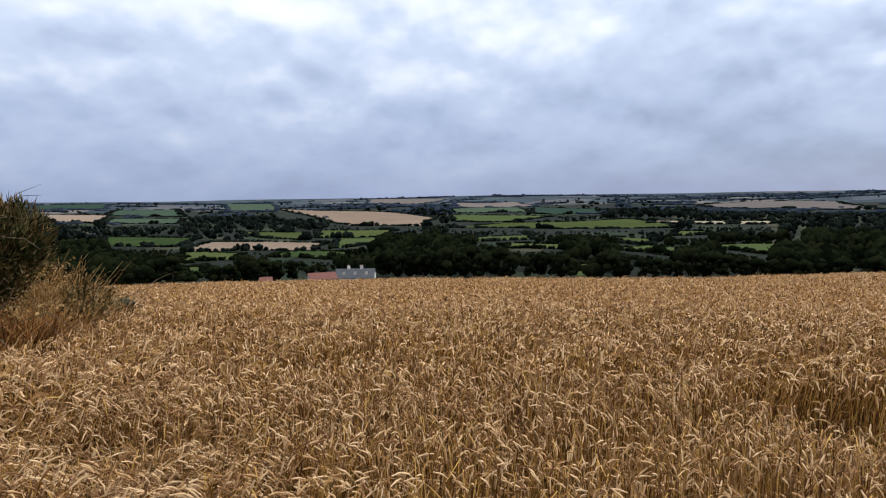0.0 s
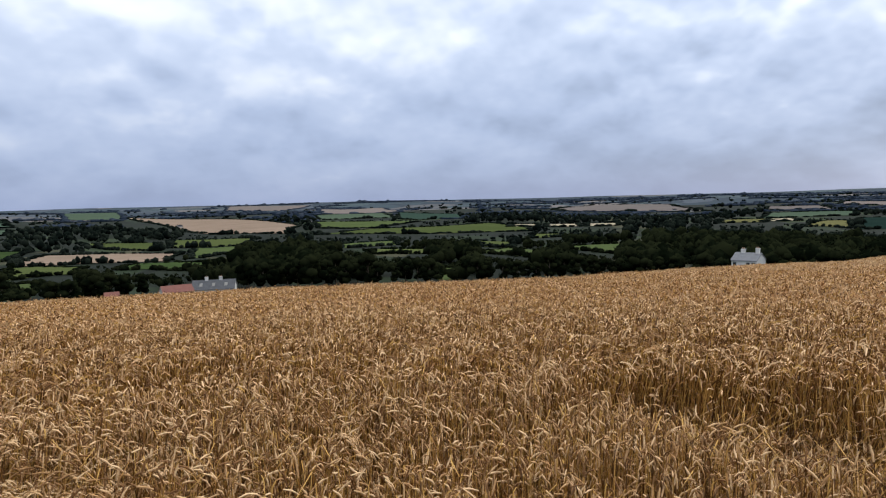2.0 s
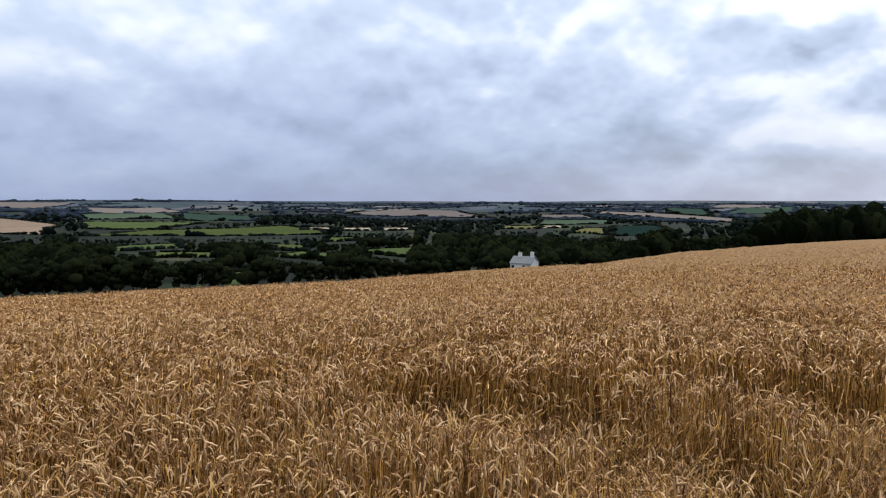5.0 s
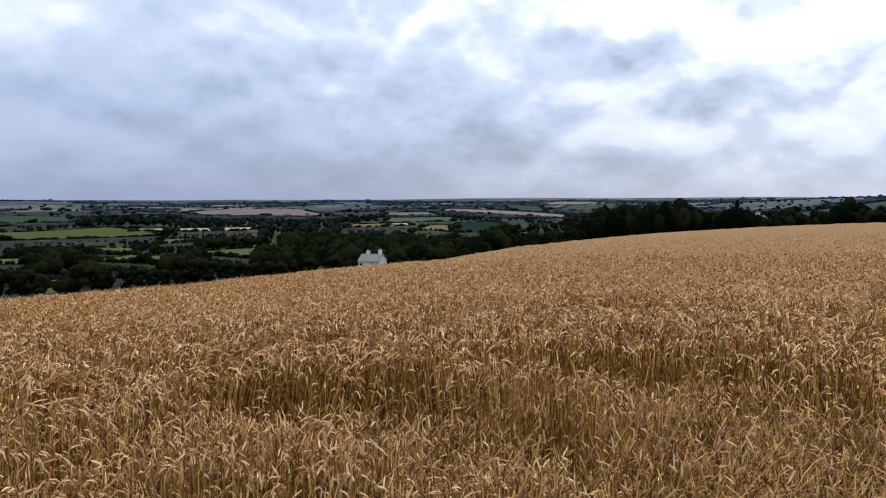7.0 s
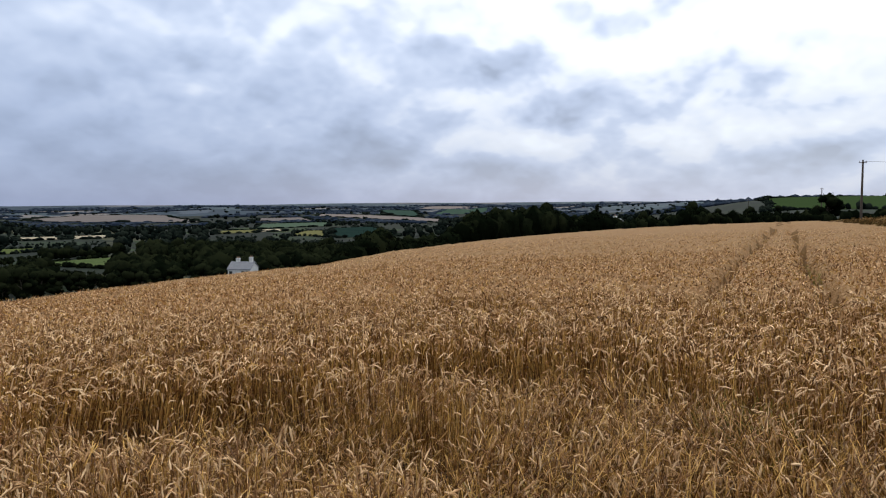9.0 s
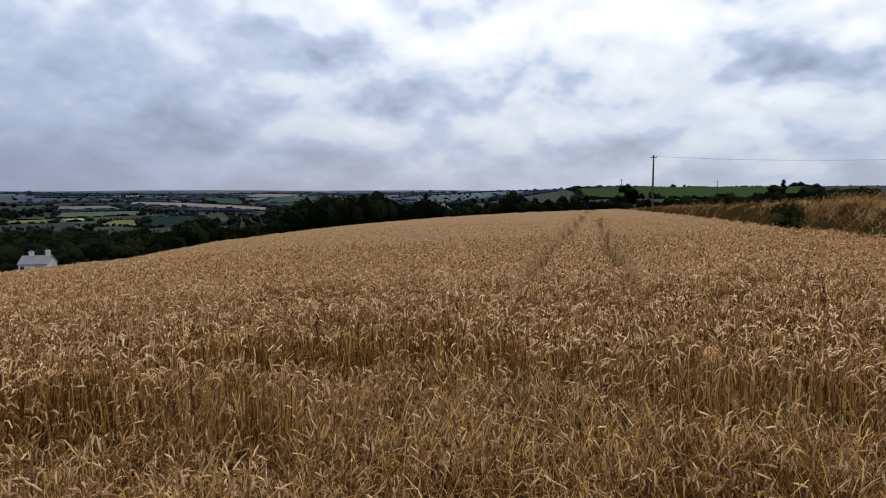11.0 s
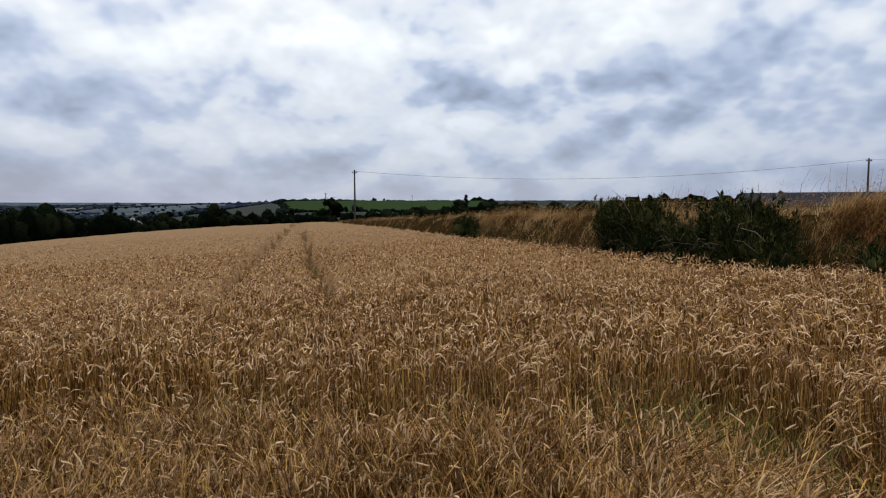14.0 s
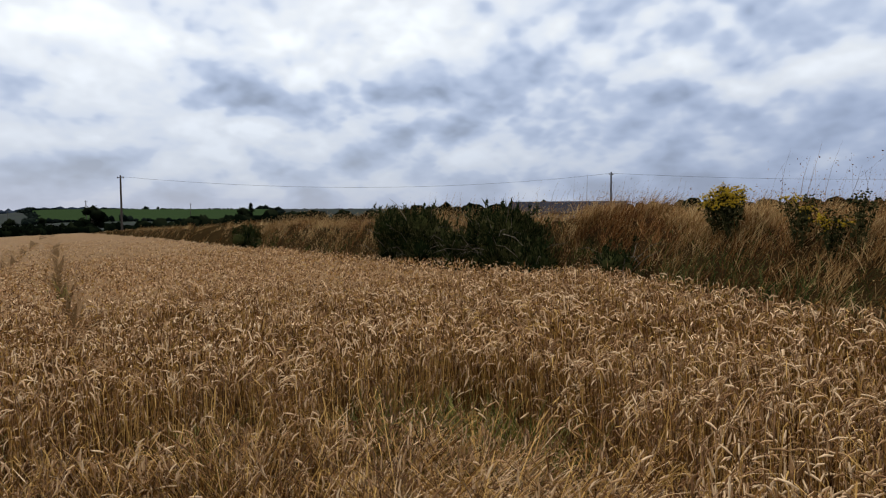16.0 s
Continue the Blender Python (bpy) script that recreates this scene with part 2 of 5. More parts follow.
OLDSLATE = material("weathered_slate", ((0.055, 0.058, 0.066), (0.115, 0.12, 0.132)), 1.2, 0.8, fine=0.5, bump=0.6, spec=0.2)
PANE = material("window_pane", ((0.02, 0.025, 0.03), (0.04, 0.045, 0.05)), 1.0, 0.12, spec=0.6)
BRICK = material("chimney_brick", ((0.28, 0.16, 0.11), (0.42, 0.30, 0.24)), 4.0, 0.9, fine=0.4)
POLEWOOD = material("creosoted_pole", ((0.045, 0.035, 0.028), (0.09, 0.072, 0.058)), 2.0, 0.85, fine=0.5, stretch=(6, 6, 0.6), bump=0.5)
WIRE = material("cable", ((0.05, 0.05, 0.055), (0.08, 0.08, 0.085)), 2.0, 0.6)
PORCELAIN = material("insulator", ((0.25, 0.17, 0.12), (0.32, 0.22, 0.16)), 4.0, 0.3, spec=0.5)
TIN = material("barn_tin", ((0.030, 0.030, 0.036), (0.05, 0.05, 0.06)), 0.8, 0.95, fine=0.4, stretch=(4, 1, 1), spec=0.0)


def countryside(name, tones, wide, deep, leafy):
    """Open country: irregular small fields in muted greens and browns, with dark hedge lines between. The far tones
    have haze painted in.
    """
    m = bpy.data.materials.new(name)
    m.use_nodes = True
    t = m.node_tree
    link = t.links.new
    at = t.nodes.new("ShaderNodeTexCoord").outputs["Object"]
    warp = node(t, "ShaderNodeTexNoise", Scale=0.003, Detail=3.0)
    link(at, warp.inputs["Vector"])
    bent = t.nodes.new("ShaderNodeVectorMath")
    bent.operation = "MULTIPLY_ADD"
    link(warp.outputs["Color"], bent.inputs[0])
    bent.inputs[1].default_value = (260, 260, 0)
    link(at, bent.inputs[2])
    # fields lie in belts round the hill foot: narrower along the slope than up it
    split = t.nodes.new("ShaderNodeSeparateXYZ")
    link(bent.outputs[0], split.inputs[0])
    round_hill = maths(t, "ARCTAN2", split.outputs[0], split.outputs[1])
    reach = maths(t, "POWER", maths(t, "ADD", maths(t, "POWER", split.outputs[0], 2.0), maths(t, "POWER", split.outputs[1], 2.0)), 0.5)
    belt = t.nodes.new("ShaderNodeCombineXYZ")
    link(maths(t, "MULTIPLY", round_hill, wide), belt.inputs[0])
    link(maths(t, "MULTIPLY", maths(t, "LOGARITHM", maths(t, "MAXIMUM", reach, 1.0), 2.718), deep), belt.inputs[1])
    mapping = node(t, "ShaderNodeMapping", Rotation=(0, 0, 0.25))
    link(belt.outputs[0], mapping.inputs["Vector"])
    cell = node(t, "ShaderNodeTexVoronoi", Scale=1.0, Randomness=0.85)
    edge = node(t, "ShaderNodeTexVoronoi", Scale=1.0, Randomness=0.85)
    edge.feature = "DISTANCE_TO_EDGE"
    for v in (cell, edge):
        link(mapping.outputs[0], v.inputs["Vector"])
    pick = t.nodes.new("ShaderNodeSeparateColor")
    link(cell.outputs["Color"], pick.inputs[0])
    tone = ramp(t, pick.outputs[0], tones, "CONSTANT")
    mottle = node(t, "ShaderNodeTexNoise", Scale=0.03, Detail=6.0, Roughness=0.65)
    link(at, mottle.inputs["Vector"])
    tone = blend(t, "MULTIPLY", 0.55, tone, ramp(t, mottle.outputs["Fac"], ((0.3, (0.55, 0.55, 0.55)), (0.7, (1, 1, 1)))))
    woods = node(t, "ShaderNodeTexNoise", Scale=0.0045, Detail=5.0, Roughness=0.6)
    link(at, woods.inputs["Vector"])
    tone = blend(t, "MIX", ramp(t, woods.outputs["Fac"], ((0.56, (0, 0, 0)), (0.6, (1, 1, 1)))), tone, leafy)
    hedge = ramp(t, edge.outputs["Distance"], ((0.025, (1, 1, 1)), (0.05, (0, 0, 0))))
    tone = blend(t, "MIX", hedge, tone, leafy)
    body = t.nodes["Principled BSDF"]
    link(tone, body.inputs["Base Color"])
    body.inputs["Roughness"].default_value = 0.95
    body.inputs["Specular IOR Level"].default_value = 0.1
    return m


# far country: fields, woods and hedge lines all tinted with painted blue haze
HAZECOUNTRY = countryside("hazy_country", ((0.0, (0.030, 0.048, 0.068)), (0.25, (0.042, 0.066, 0.082)), (0.5, (0.056, 0.082, 0.094)), (0.7, (0.070, 0.088, 0.112)), (0.84, (0.110, 0.110, 0.118)), (0.93, (0.16, 0.146, 0.142))), 16.0, 5.5, (0.026, 0.038, 0.052))
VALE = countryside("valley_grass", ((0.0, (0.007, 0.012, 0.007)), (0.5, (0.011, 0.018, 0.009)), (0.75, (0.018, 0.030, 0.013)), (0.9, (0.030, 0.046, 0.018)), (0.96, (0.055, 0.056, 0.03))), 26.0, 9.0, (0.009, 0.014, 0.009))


# --- lie of the land ---
BROW_AT = (-40, -27, -12, 0, 10, 21, 29, 38, 44, 51, 62, 70, 76, 84, 92)
BROW_DIP = (6.0, 6.3, 6.8, 6.9, 6.95, 6.75, 6.2, 5.5, 5.15, 4.0, 2.8, 2.15, 1.74, 1.4, 1.25)
ABOVE = 0.85
CROP = 0.75


def smooth(a, b, v):
    u = np.clip((v - a) / (b - a), 0, 1)
    return u * u * (3 - 2 * u)


def bearing(x, y):
    return np.degrees(np.arctan2(x, y))


def fall(b):
    return 0.044 * np.cos(np.radians(b)) + 0.0126 * np.sin(np.radians(b))


def curve_of(b):
    over = np.maximum(np.tan(np.radians(np.interp(b, BROW_AT, BROW_DIP))) - fall(b), 0.004)
    k = over ** 2 / (4 * ABOVE)
    return k * (1 - smooth(88, 100, b)) * smooth(-120, -60, b)


def field_end(b):
    """How far the crop reaches on a bearing."""
    k = np.maximum(curve_of(b), 1e-6)
    return np.minimum(1.6 * np.sqrt(ABOVE / k), np.interp(b, (40, 55, 70, 84, 92), (400, 110, 135, 165, 165)))


VALLEY_D = (0, 100, 220, 300, 600, 1000, 1800, 3000, 4300, 4900)
VALLEY_Z = (0, -13.5, -26, -29.5, -29, -24, -17, -2, 21, 8)
HILL_D = (0, 60, 170, 300, 500, 700, 900, 1500, 3000, 4300, 4900)
HILL_Z = (0.7, 0.4, -3.2, -4.0, -2.6, 3.0, 8.4, 8.0, 9.0, 16, 8)


def land(x, y):
    """Height of the soil."""
    x, y = np.asarray(x, float), np.asarray(y, float)
    b, d = bearing(x, y), np.hypot(x, y)
    near = np.minimum(-fall(b) * d, 0.7) - curve_of(b) * d * d
    near = np.maximum(near, -40)
    hill = np.where(b > 0, smooth(66, 84, b), smooth(-60, -110, b))
    roll = 3.0 * np.sin(np.radians(b) * 7.3 + 1.0) + 2.0 * np.sin(np.radians(b) * 17.0 + d / 700) + 1.2 * np.sin(x / 130 + 2) * np.sin(y / 170)
    far = (1 - hill) * np.interp(d, VALLEY_D, VALLEY_Z) + hill * np.interp(d, HILL_D, HILL_Z)
    roll = roll + 9.0 * np.sin(x / 410 + 1.2) * np.sin(y / 530 + 0.6) * smooth(1500, 2300, d) * (1 - smooth(3400, 4200, d))
    side = smooth(92, 104, b) + (1 - smooth(-80, -60, b))
    far = far + roll * smooth(350, 1500, d) * (1 - 0.5 * hill)
    end = field_end(b) * (1 - np.clip(side, 0, 1)) + 25 * np.clip(side, 0, 1)
    w = smooth(0, 1, (d - end) / (0.6 * end + 40))
    return (1 - w) * near + w * far


# --- mesh helpers ---
def sheet_mesh(name, verts, faces, mats, index=None, smooth_shade=False):
    """A mesh object from arrays: verts (n, 3); faces (m, 3) or (m, 4); index: the material slot of each face."""
    verts, faces = np.asarray(verts, np.float32), np.asarray(faces, np.int32)
    me = bpy.data.meshes.new(name)
    n, sides = faces.shape
    me.vertices.add(len(verts))
    me.vertices.foreach_set("co", verts.ravel())
    me.loops.add(n * sides)
    me.loops.foreach_set("vertex_index", faces.ravel())
    me.polygons.add(n)
    me.polygons.foreach_set("loop_start", np.arange(n, dtype=np.int32) * sides)
    if index is not None:
        me.polygons.foreach_set("material_index", np.asarray(index, np.int32))
    if smooth_shade:
        me.polygons.foreach_set("use_smooth", np.ones(n, bool))
    for m in mats if isinstance(mats, (list, tuple)) else [mats]:
        me.materials.append(m)
    me.update(calc_edges=True)
    return me


def joined(pieces):
    """Several (verts, faces) or (verts, faces, slot) as one."""
    vs, fs, ix, at = [], [], [], 0
    for p in pieces:
        v, f = p[0], p[1]
        vs.append(v)
        fs.append(f + at)
        ix.append(np.full(len(f), p[2] if len(p) > 2 else 0))
        at += len(v)
    return np.concatenate(vs), np.concatenate(fs), np.concatenate(ix)


def part(name, bm, mat, parent, label=""):
    """A bmesh as one mesh object under a thing or a part."""
    me = bpy.data.meshes.new(name)
    bmesh.ops.recalc_face_normals(bm, faces=bm.faces)
    bm.to_mesh(me)
    bm.free()
    me.materials.append(mat)
    ob = new(name, me)
    ob.parent = parent
    return tagged(ob, label)


def part_of(name, me, parent, label=""):
    ob = new(name, me)
    ob.parent = parent
    return tagged(ob, label)


def box(bm, x0, x1, y0, y1, z0, z1, bevel=0.0):
    m = Matrix.Translation(((x0 + x1) / 2, (y0 + y1) / 2, (z0 + z1) / 2)) @ Matrix.Diagonal((x1 - x0, y1 - y0, z1 - z0, 1))
    made = bmesh.ops.create_cube(bm, size=1, matrix=m)
    if bevel:
        edges = {e for v in made["verts"] for e in v.link_edges}
        bmesh.ops.bevel(bm, geom=list(edges), offset=bevel, segments=1, affect="EDGES")


def tube(path, radii, sides=6):
    """A tapered tube along a list of points, as arrays of triangles."""
    path = [Vector(p) for p in path]
    v, f = [], []
    for i, p in enumerate(path):
        way = (path[min(i + 1, len(path) - 1)] - path[max(i - 1, 0)]).normalized()
        a = way.orthogonal().normalized()
        b = way.cross(a)
        for s in range(sides):
            w = 2 * math.pi * s / sides
            v.append(p + (a * math.cos(w) + b * math.sin(w)) * radii[i])
    for i in range(len(path) - 1):
        for s in range(sides):
            q, r = i * sides + s, i * sides + (s + 1) % sides
            f += [(q, r, r + sides), (q, r + sides, q + sides)]
    return np.array([tuple(p) for p in v]), np.array(f)


def ball(level):
    bm = bmesh.new()
    bmesh.ops.create_icosphere(bm, subdivisions=level, radius=1)
    v = np.array([tuple(p.co) for p in bm.verts])
    f = np.array([[q.index for q in p.verts] for p in bm.faces])
    bm.free()
    return v, f


BALL = {1: ball(1), 2: ball(2)}


def clumps(centres, radii, rng, level=2, ragged=0.25):
    """Ragged leaf masses: one squashed, randomly dented ball for each centre."""
    v, f = BALL[level]
    n = len(centres)
    dent = 1 + rng.uniform(-ragged, ragged, (n, len(v), 1))
    turn = rng.uniform(0, 2 * np.pi, n)
    c, s = np.cos(turn)[:, None], np.sin(turn)[:, None]
    w = np.stack([v[None, :, 0] * c - v[None, :, 1] * s, v[None, :, 0] * s + v[None, :, 1] * c, np.repeat(v[None, :, 2], n, 0)], 2)
    pts = centres[:, None, :] + w * dent * radii[:, None, :]
    faces = f[None] + (np.arange(n) * len(v))[:, None, None]
    return pts.reshape(-1, 3), faces.reshape(-1, 3)


def flecks(centres, size, rng):
    """Loose leaf sprays: a small, freely turned triangle at each centre."""
    n = len(centres)
    a = rng.normal(size=(n, 3, 3)) * (np.asarray(size).reshape(-1, 1, 1) * 0.62)
    pts = centres[:, None, :] + a
    return pts.reshape(-1, 3), np.arange(n * 3).reshape(-1, 3)


def polar(b, d):
    return d * np.sin(np.radians(b)), d * np.cos(np.radians(b))


# --- the ground: one sheet to the horizon ---
def make_ground():
    bs = np.arange(-180, 180, 1.0)
    ds = np.concatenate([[0.0], np.geomspace(0.8, 4900, 130)])
    B, D = np.meshgrid(bs, ds[1:])
    X, Y = polar(B, D)
    v = np.concatenate([[[0, 0, 0]], np.stack([X, Y, land(X, Y)], 2).reshape(-1, 3)])
    n, rings = len(bs), len(ds) - 1
    i, j = np.meshgrid(np.arange(n), np.arange(rings - 1))
    a, b2 = 1 + j * n + i, 1 + j * n + (i + 1) % n
    f = np.concatenate([np.stack([a, b2, b2 + n], 2).reshape(-1, 3), np.stack([a, b2 + n, a + n], 2).reshape(-1, 3), np.stack([np.zeros(n, int), 1 + (np.arange(n) + 1) % n, 1 + np.arange(n)], 1)])
    mid = v[f].mean(1)
    bb, dd = bearing(mid[:, 0], mid[:, 1]), np.hypot(mid[:, 0], mid[:, 1])
    # soil under the crop shares the shade-darkened litter colour
    crop = (dd < field_end(bb)) & (bb > -60) & (bb < 140) | (dd < 12)
    # beyond 1750 m the ground takes the tones that hold painted haze
    me = sheet_mesh("ground", v, f[:, ::-1], [HAZECOUNTRY, SHADEDSOIL, VALE], np.where(crop, 1, np.where(dd < 1750, 2, 0)), True)
    tagged(new("ground", me), "rolling farmland falling to a hedged valley and distant ridge", "ground", kind="structure")


make_ground()

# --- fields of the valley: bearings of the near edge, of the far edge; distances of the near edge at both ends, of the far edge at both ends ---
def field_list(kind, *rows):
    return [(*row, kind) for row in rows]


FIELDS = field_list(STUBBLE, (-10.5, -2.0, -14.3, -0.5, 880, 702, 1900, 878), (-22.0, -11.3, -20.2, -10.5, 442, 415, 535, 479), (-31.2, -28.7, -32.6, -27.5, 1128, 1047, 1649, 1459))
# far stubble and far pasture have haze painted into their colours
FIELDS += field_list(HAZESTUBBLE, (21.3, 34.1, 25.3, 31.6, 1363, 1250, 2057, 1892), (0.8, 8.1, 1.3, 6.9, 1354, 1561, 2510, 2562), (-6.7, -2.2, -6.7, 0.3, 2584, 2310, 3430, 3150),
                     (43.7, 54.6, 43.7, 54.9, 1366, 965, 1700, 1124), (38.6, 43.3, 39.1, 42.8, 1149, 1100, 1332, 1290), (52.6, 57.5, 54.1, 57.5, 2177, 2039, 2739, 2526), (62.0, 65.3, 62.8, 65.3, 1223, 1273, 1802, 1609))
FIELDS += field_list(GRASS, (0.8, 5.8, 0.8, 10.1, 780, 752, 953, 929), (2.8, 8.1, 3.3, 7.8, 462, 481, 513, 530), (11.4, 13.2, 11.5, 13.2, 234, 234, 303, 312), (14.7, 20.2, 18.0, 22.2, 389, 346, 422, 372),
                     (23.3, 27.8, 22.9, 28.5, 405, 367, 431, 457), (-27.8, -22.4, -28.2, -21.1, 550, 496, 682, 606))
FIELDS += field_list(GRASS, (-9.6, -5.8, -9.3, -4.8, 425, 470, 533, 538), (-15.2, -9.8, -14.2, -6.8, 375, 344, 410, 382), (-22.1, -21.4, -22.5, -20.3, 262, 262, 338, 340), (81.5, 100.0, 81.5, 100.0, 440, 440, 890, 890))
FIELDS += field_list(HAZEGRASS, (0.8, 7.4, 0.8, 6.9, 1012, 1094, 1228, 1437), (7.8, 13.7, 8.3, 13.7, 1012, 1029, 1504, 1276), (-18.7, -14.6, -18.7, -14.8, 1782, 1725, 2558, 2662), (-27.5, -21.9, -27.3, -22.7, 1496, 1298, 1929, 1920),
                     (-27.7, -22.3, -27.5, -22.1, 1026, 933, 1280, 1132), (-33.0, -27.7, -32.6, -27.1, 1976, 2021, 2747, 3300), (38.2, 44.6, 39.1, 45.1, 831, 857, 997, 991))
FIELDS += field_list(HAZEGRASS, (49.8, 53.0, 49.4, 52.6, 1406, 1234, 2060, 1934), (54.1, 59.4, 55.0, 58.9, 1382, 1480, 2093, 2374))
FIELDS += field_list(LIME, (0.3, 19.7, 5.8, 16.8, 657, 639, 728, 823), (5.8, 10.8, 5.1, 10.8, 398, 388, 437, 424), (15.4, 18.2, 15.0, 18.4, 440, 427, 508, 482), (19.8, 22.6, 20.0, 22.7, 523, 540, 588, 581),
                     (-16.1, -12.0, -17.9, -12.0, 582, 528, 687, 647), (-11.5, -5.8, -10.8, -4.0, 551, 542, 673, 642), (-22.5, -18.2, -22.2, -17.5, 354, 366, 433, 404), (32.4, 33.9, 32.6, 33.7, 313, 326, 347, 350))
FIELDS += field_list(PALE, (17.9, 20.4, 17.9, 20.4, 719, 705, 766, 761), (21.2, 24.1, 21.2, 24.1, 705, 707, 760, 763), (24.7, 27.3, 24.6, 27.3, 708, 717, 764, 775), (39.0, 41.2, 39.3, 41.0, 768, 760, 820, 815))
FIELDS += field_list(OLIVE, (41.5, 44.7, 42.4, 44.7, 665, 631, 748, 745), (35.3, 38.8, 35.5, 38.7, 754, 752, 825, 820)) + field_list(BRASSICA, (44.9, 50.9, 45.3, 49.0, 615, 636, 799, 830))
KINDS = {HAZEGRASS: ("pasture_field", "green pasture on the far slope, coloured with haze", "field"), HAZESTUBBLE: ("stubble_field", "brown stubble on the far slope, paled with haze", "field"), GRASS: ("pasture_field", "green grazed pasture between dark hedges", "field"), STUBBLE: ("stubble_field", "tan cut stubble field between dark hedges", "field"),
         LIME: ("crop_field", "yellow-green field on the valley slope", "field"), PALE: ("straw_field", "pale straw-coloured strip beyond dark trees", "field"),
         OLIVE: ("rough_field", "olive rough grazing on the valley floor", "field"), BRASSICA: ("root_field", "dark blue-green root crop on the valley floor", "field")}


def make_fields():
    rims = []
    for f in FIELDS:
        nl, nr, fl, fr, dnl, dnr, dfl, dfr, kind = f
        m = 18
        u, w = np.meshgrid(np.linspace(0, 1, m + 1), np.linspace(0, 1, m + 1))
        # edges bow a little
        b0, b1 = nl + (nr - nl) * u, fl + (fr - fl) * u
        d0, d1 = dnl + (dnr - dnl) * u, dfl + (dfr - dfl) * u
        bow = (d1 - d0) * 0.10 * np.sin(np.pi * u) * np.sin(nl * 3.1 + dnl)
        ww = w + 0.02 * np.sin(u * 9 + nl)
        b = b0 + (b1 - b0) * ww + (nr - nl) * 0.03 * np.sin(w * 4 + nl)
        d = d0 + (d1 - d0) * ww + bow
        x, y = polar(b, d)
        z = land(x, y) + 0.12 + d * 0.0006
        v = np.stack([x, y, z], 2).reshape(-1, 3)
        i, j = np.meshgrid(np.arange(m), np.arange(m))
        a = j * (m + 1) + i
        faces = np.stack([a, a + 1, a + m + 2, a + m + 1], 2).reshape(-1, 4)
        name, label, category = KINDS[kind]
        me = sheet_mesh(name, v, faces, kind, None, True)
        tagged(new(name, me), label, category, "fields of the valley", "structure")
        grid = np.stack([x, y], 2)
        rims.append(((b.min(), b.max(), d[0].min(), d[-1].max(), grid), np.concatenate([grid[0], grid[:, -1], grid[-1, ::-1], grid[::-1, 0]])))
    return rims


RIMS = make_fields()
AREAS = [f for f, rim in RIMS]


def clear_height(x, y):
    """How high a tree may stand without closing the view of a field behind it, seen from the field gate."""
    b, d = bearing(x, y), np.hypot(x, y)
    ground, most = land(x, y), np.full(len(x), 99.0)
    for b0, b1, d0, d1, grid in AREAS:
        if d0 > 2600:
            continue
        edge_b, edge_d = bearing(grid[0, :, 0], grid[0, :, 1]), np.hypot(grid[0, :, 0], grid[0, :, 1])
        near = np.interp(b, edge_b, edge_d)
        low = np.interp(b, edge_b, land(grid[0, :, 0], grid[0, :, 1]))
        line = 1.6 + (low - 1.6) * d / near
        m = (b > edge_b[0] - 0.1) & (b < edge_b[-1] + 0.1) & (d < near - 4)
        most = np.where(m, np.minimum(most, line - ground - 0.7), most)
    return most


def make_hedges():
    """A hedge with trees round each field of the valley."""
    rng = np.random.default_rng(8)
    for f, rim in RIMS:
        step = np.hypot(*np.diff(rim, axis=0).T)
        along = np.concatenate([[0], np.cumsum(step)])
        mean = (f[2] + f[3]) / 2
        gap = 1.7 if mean < 700 else 3.2 if mean < 1500 else 9
        n = int(along[-1] / gap)
        s = np.sort(rng.uniform(0, along[-1], n))
        keep = np.sin(s / 37 + f[0]) + rng.normal(0, 0.5, n) > -1.6
        s = s[keep]
        x, y = np.interp(s, along, rim[:, 0]), np.interp(s, along, rim[:, 1])
        x, y = x + rng.normal(0, 1.2, len(s)), y + rng.normal(0, 1.2, len(s))
        high = rng.uniform(0.8, 1.3, len(s)) * (1 + 0.3 * np.sin(s / 11)) + 1.6 * smooth(0.86, 0.97, np.sin(s / 23 + f[2])) * rng.uniform(0.6, 1.2, len(s))
        high = np.minimum(high, np.maximum(clear_height(x, y) / 2.0, 0.4 if mean < 1500 else 1.2))
        wide = np.maximum(high * rng.uniform(0.7, 1.0, len(s)), gap * rng.uniform(0.7, 1.2, len(s)))
        c = np.stack([x, y, land(x, y) + high * 0.8], 1)
        r = np.stack([wide, wide, high], 1)
        pieces = [clumps(c, r, rng, 1, 0.36)]
        if mean < 900:
            k = rng.integers(0, len(c), len(c) * 7)
            o = rng.normal(size=(len(k), 3))
            o /= np.linalg.norm(o, axis=1)[:, None]
            pieces.append(flecks(c[k] + o * r[k] * 1.05, np.full(len(k), 0.45), rng))
        v, faces, ix = joined(pieces)
        # past 1700 m the hedge colour has haze painted in
        me = sheet_mesh("hedgerow", v, faces, HAZEWOOD if mean > 1700 else FARWOOD if mean > 420 else LEAF, ix * 0)
        tagged(new("hedgerow", me), "dark leafy hedgerow with scattered trees round a field", "hedge", "hedges of the valley", "stuff")


make_hedges()


def in_field(x, y, margin):
    b, d = bearing(x, y), np.hypot(x, y)
    hit = np.zeros(len(x), bool)
    for b0, b1, d0, d1, grid in AREAS:
        mb = np.degrees(margin / d)
        rows = [grid[0], grid[-1]]
        near, far = (np.interp(b, bearing(r[:, 0], r[:, 1]), np.hypot(r[:, 0], r[:, 1])) for r in rows)
        hit |= (b > b0 - mb) & (b < b1 + mb) & (d > near - margin * 1.5) & (d < far + margin)
    return hit


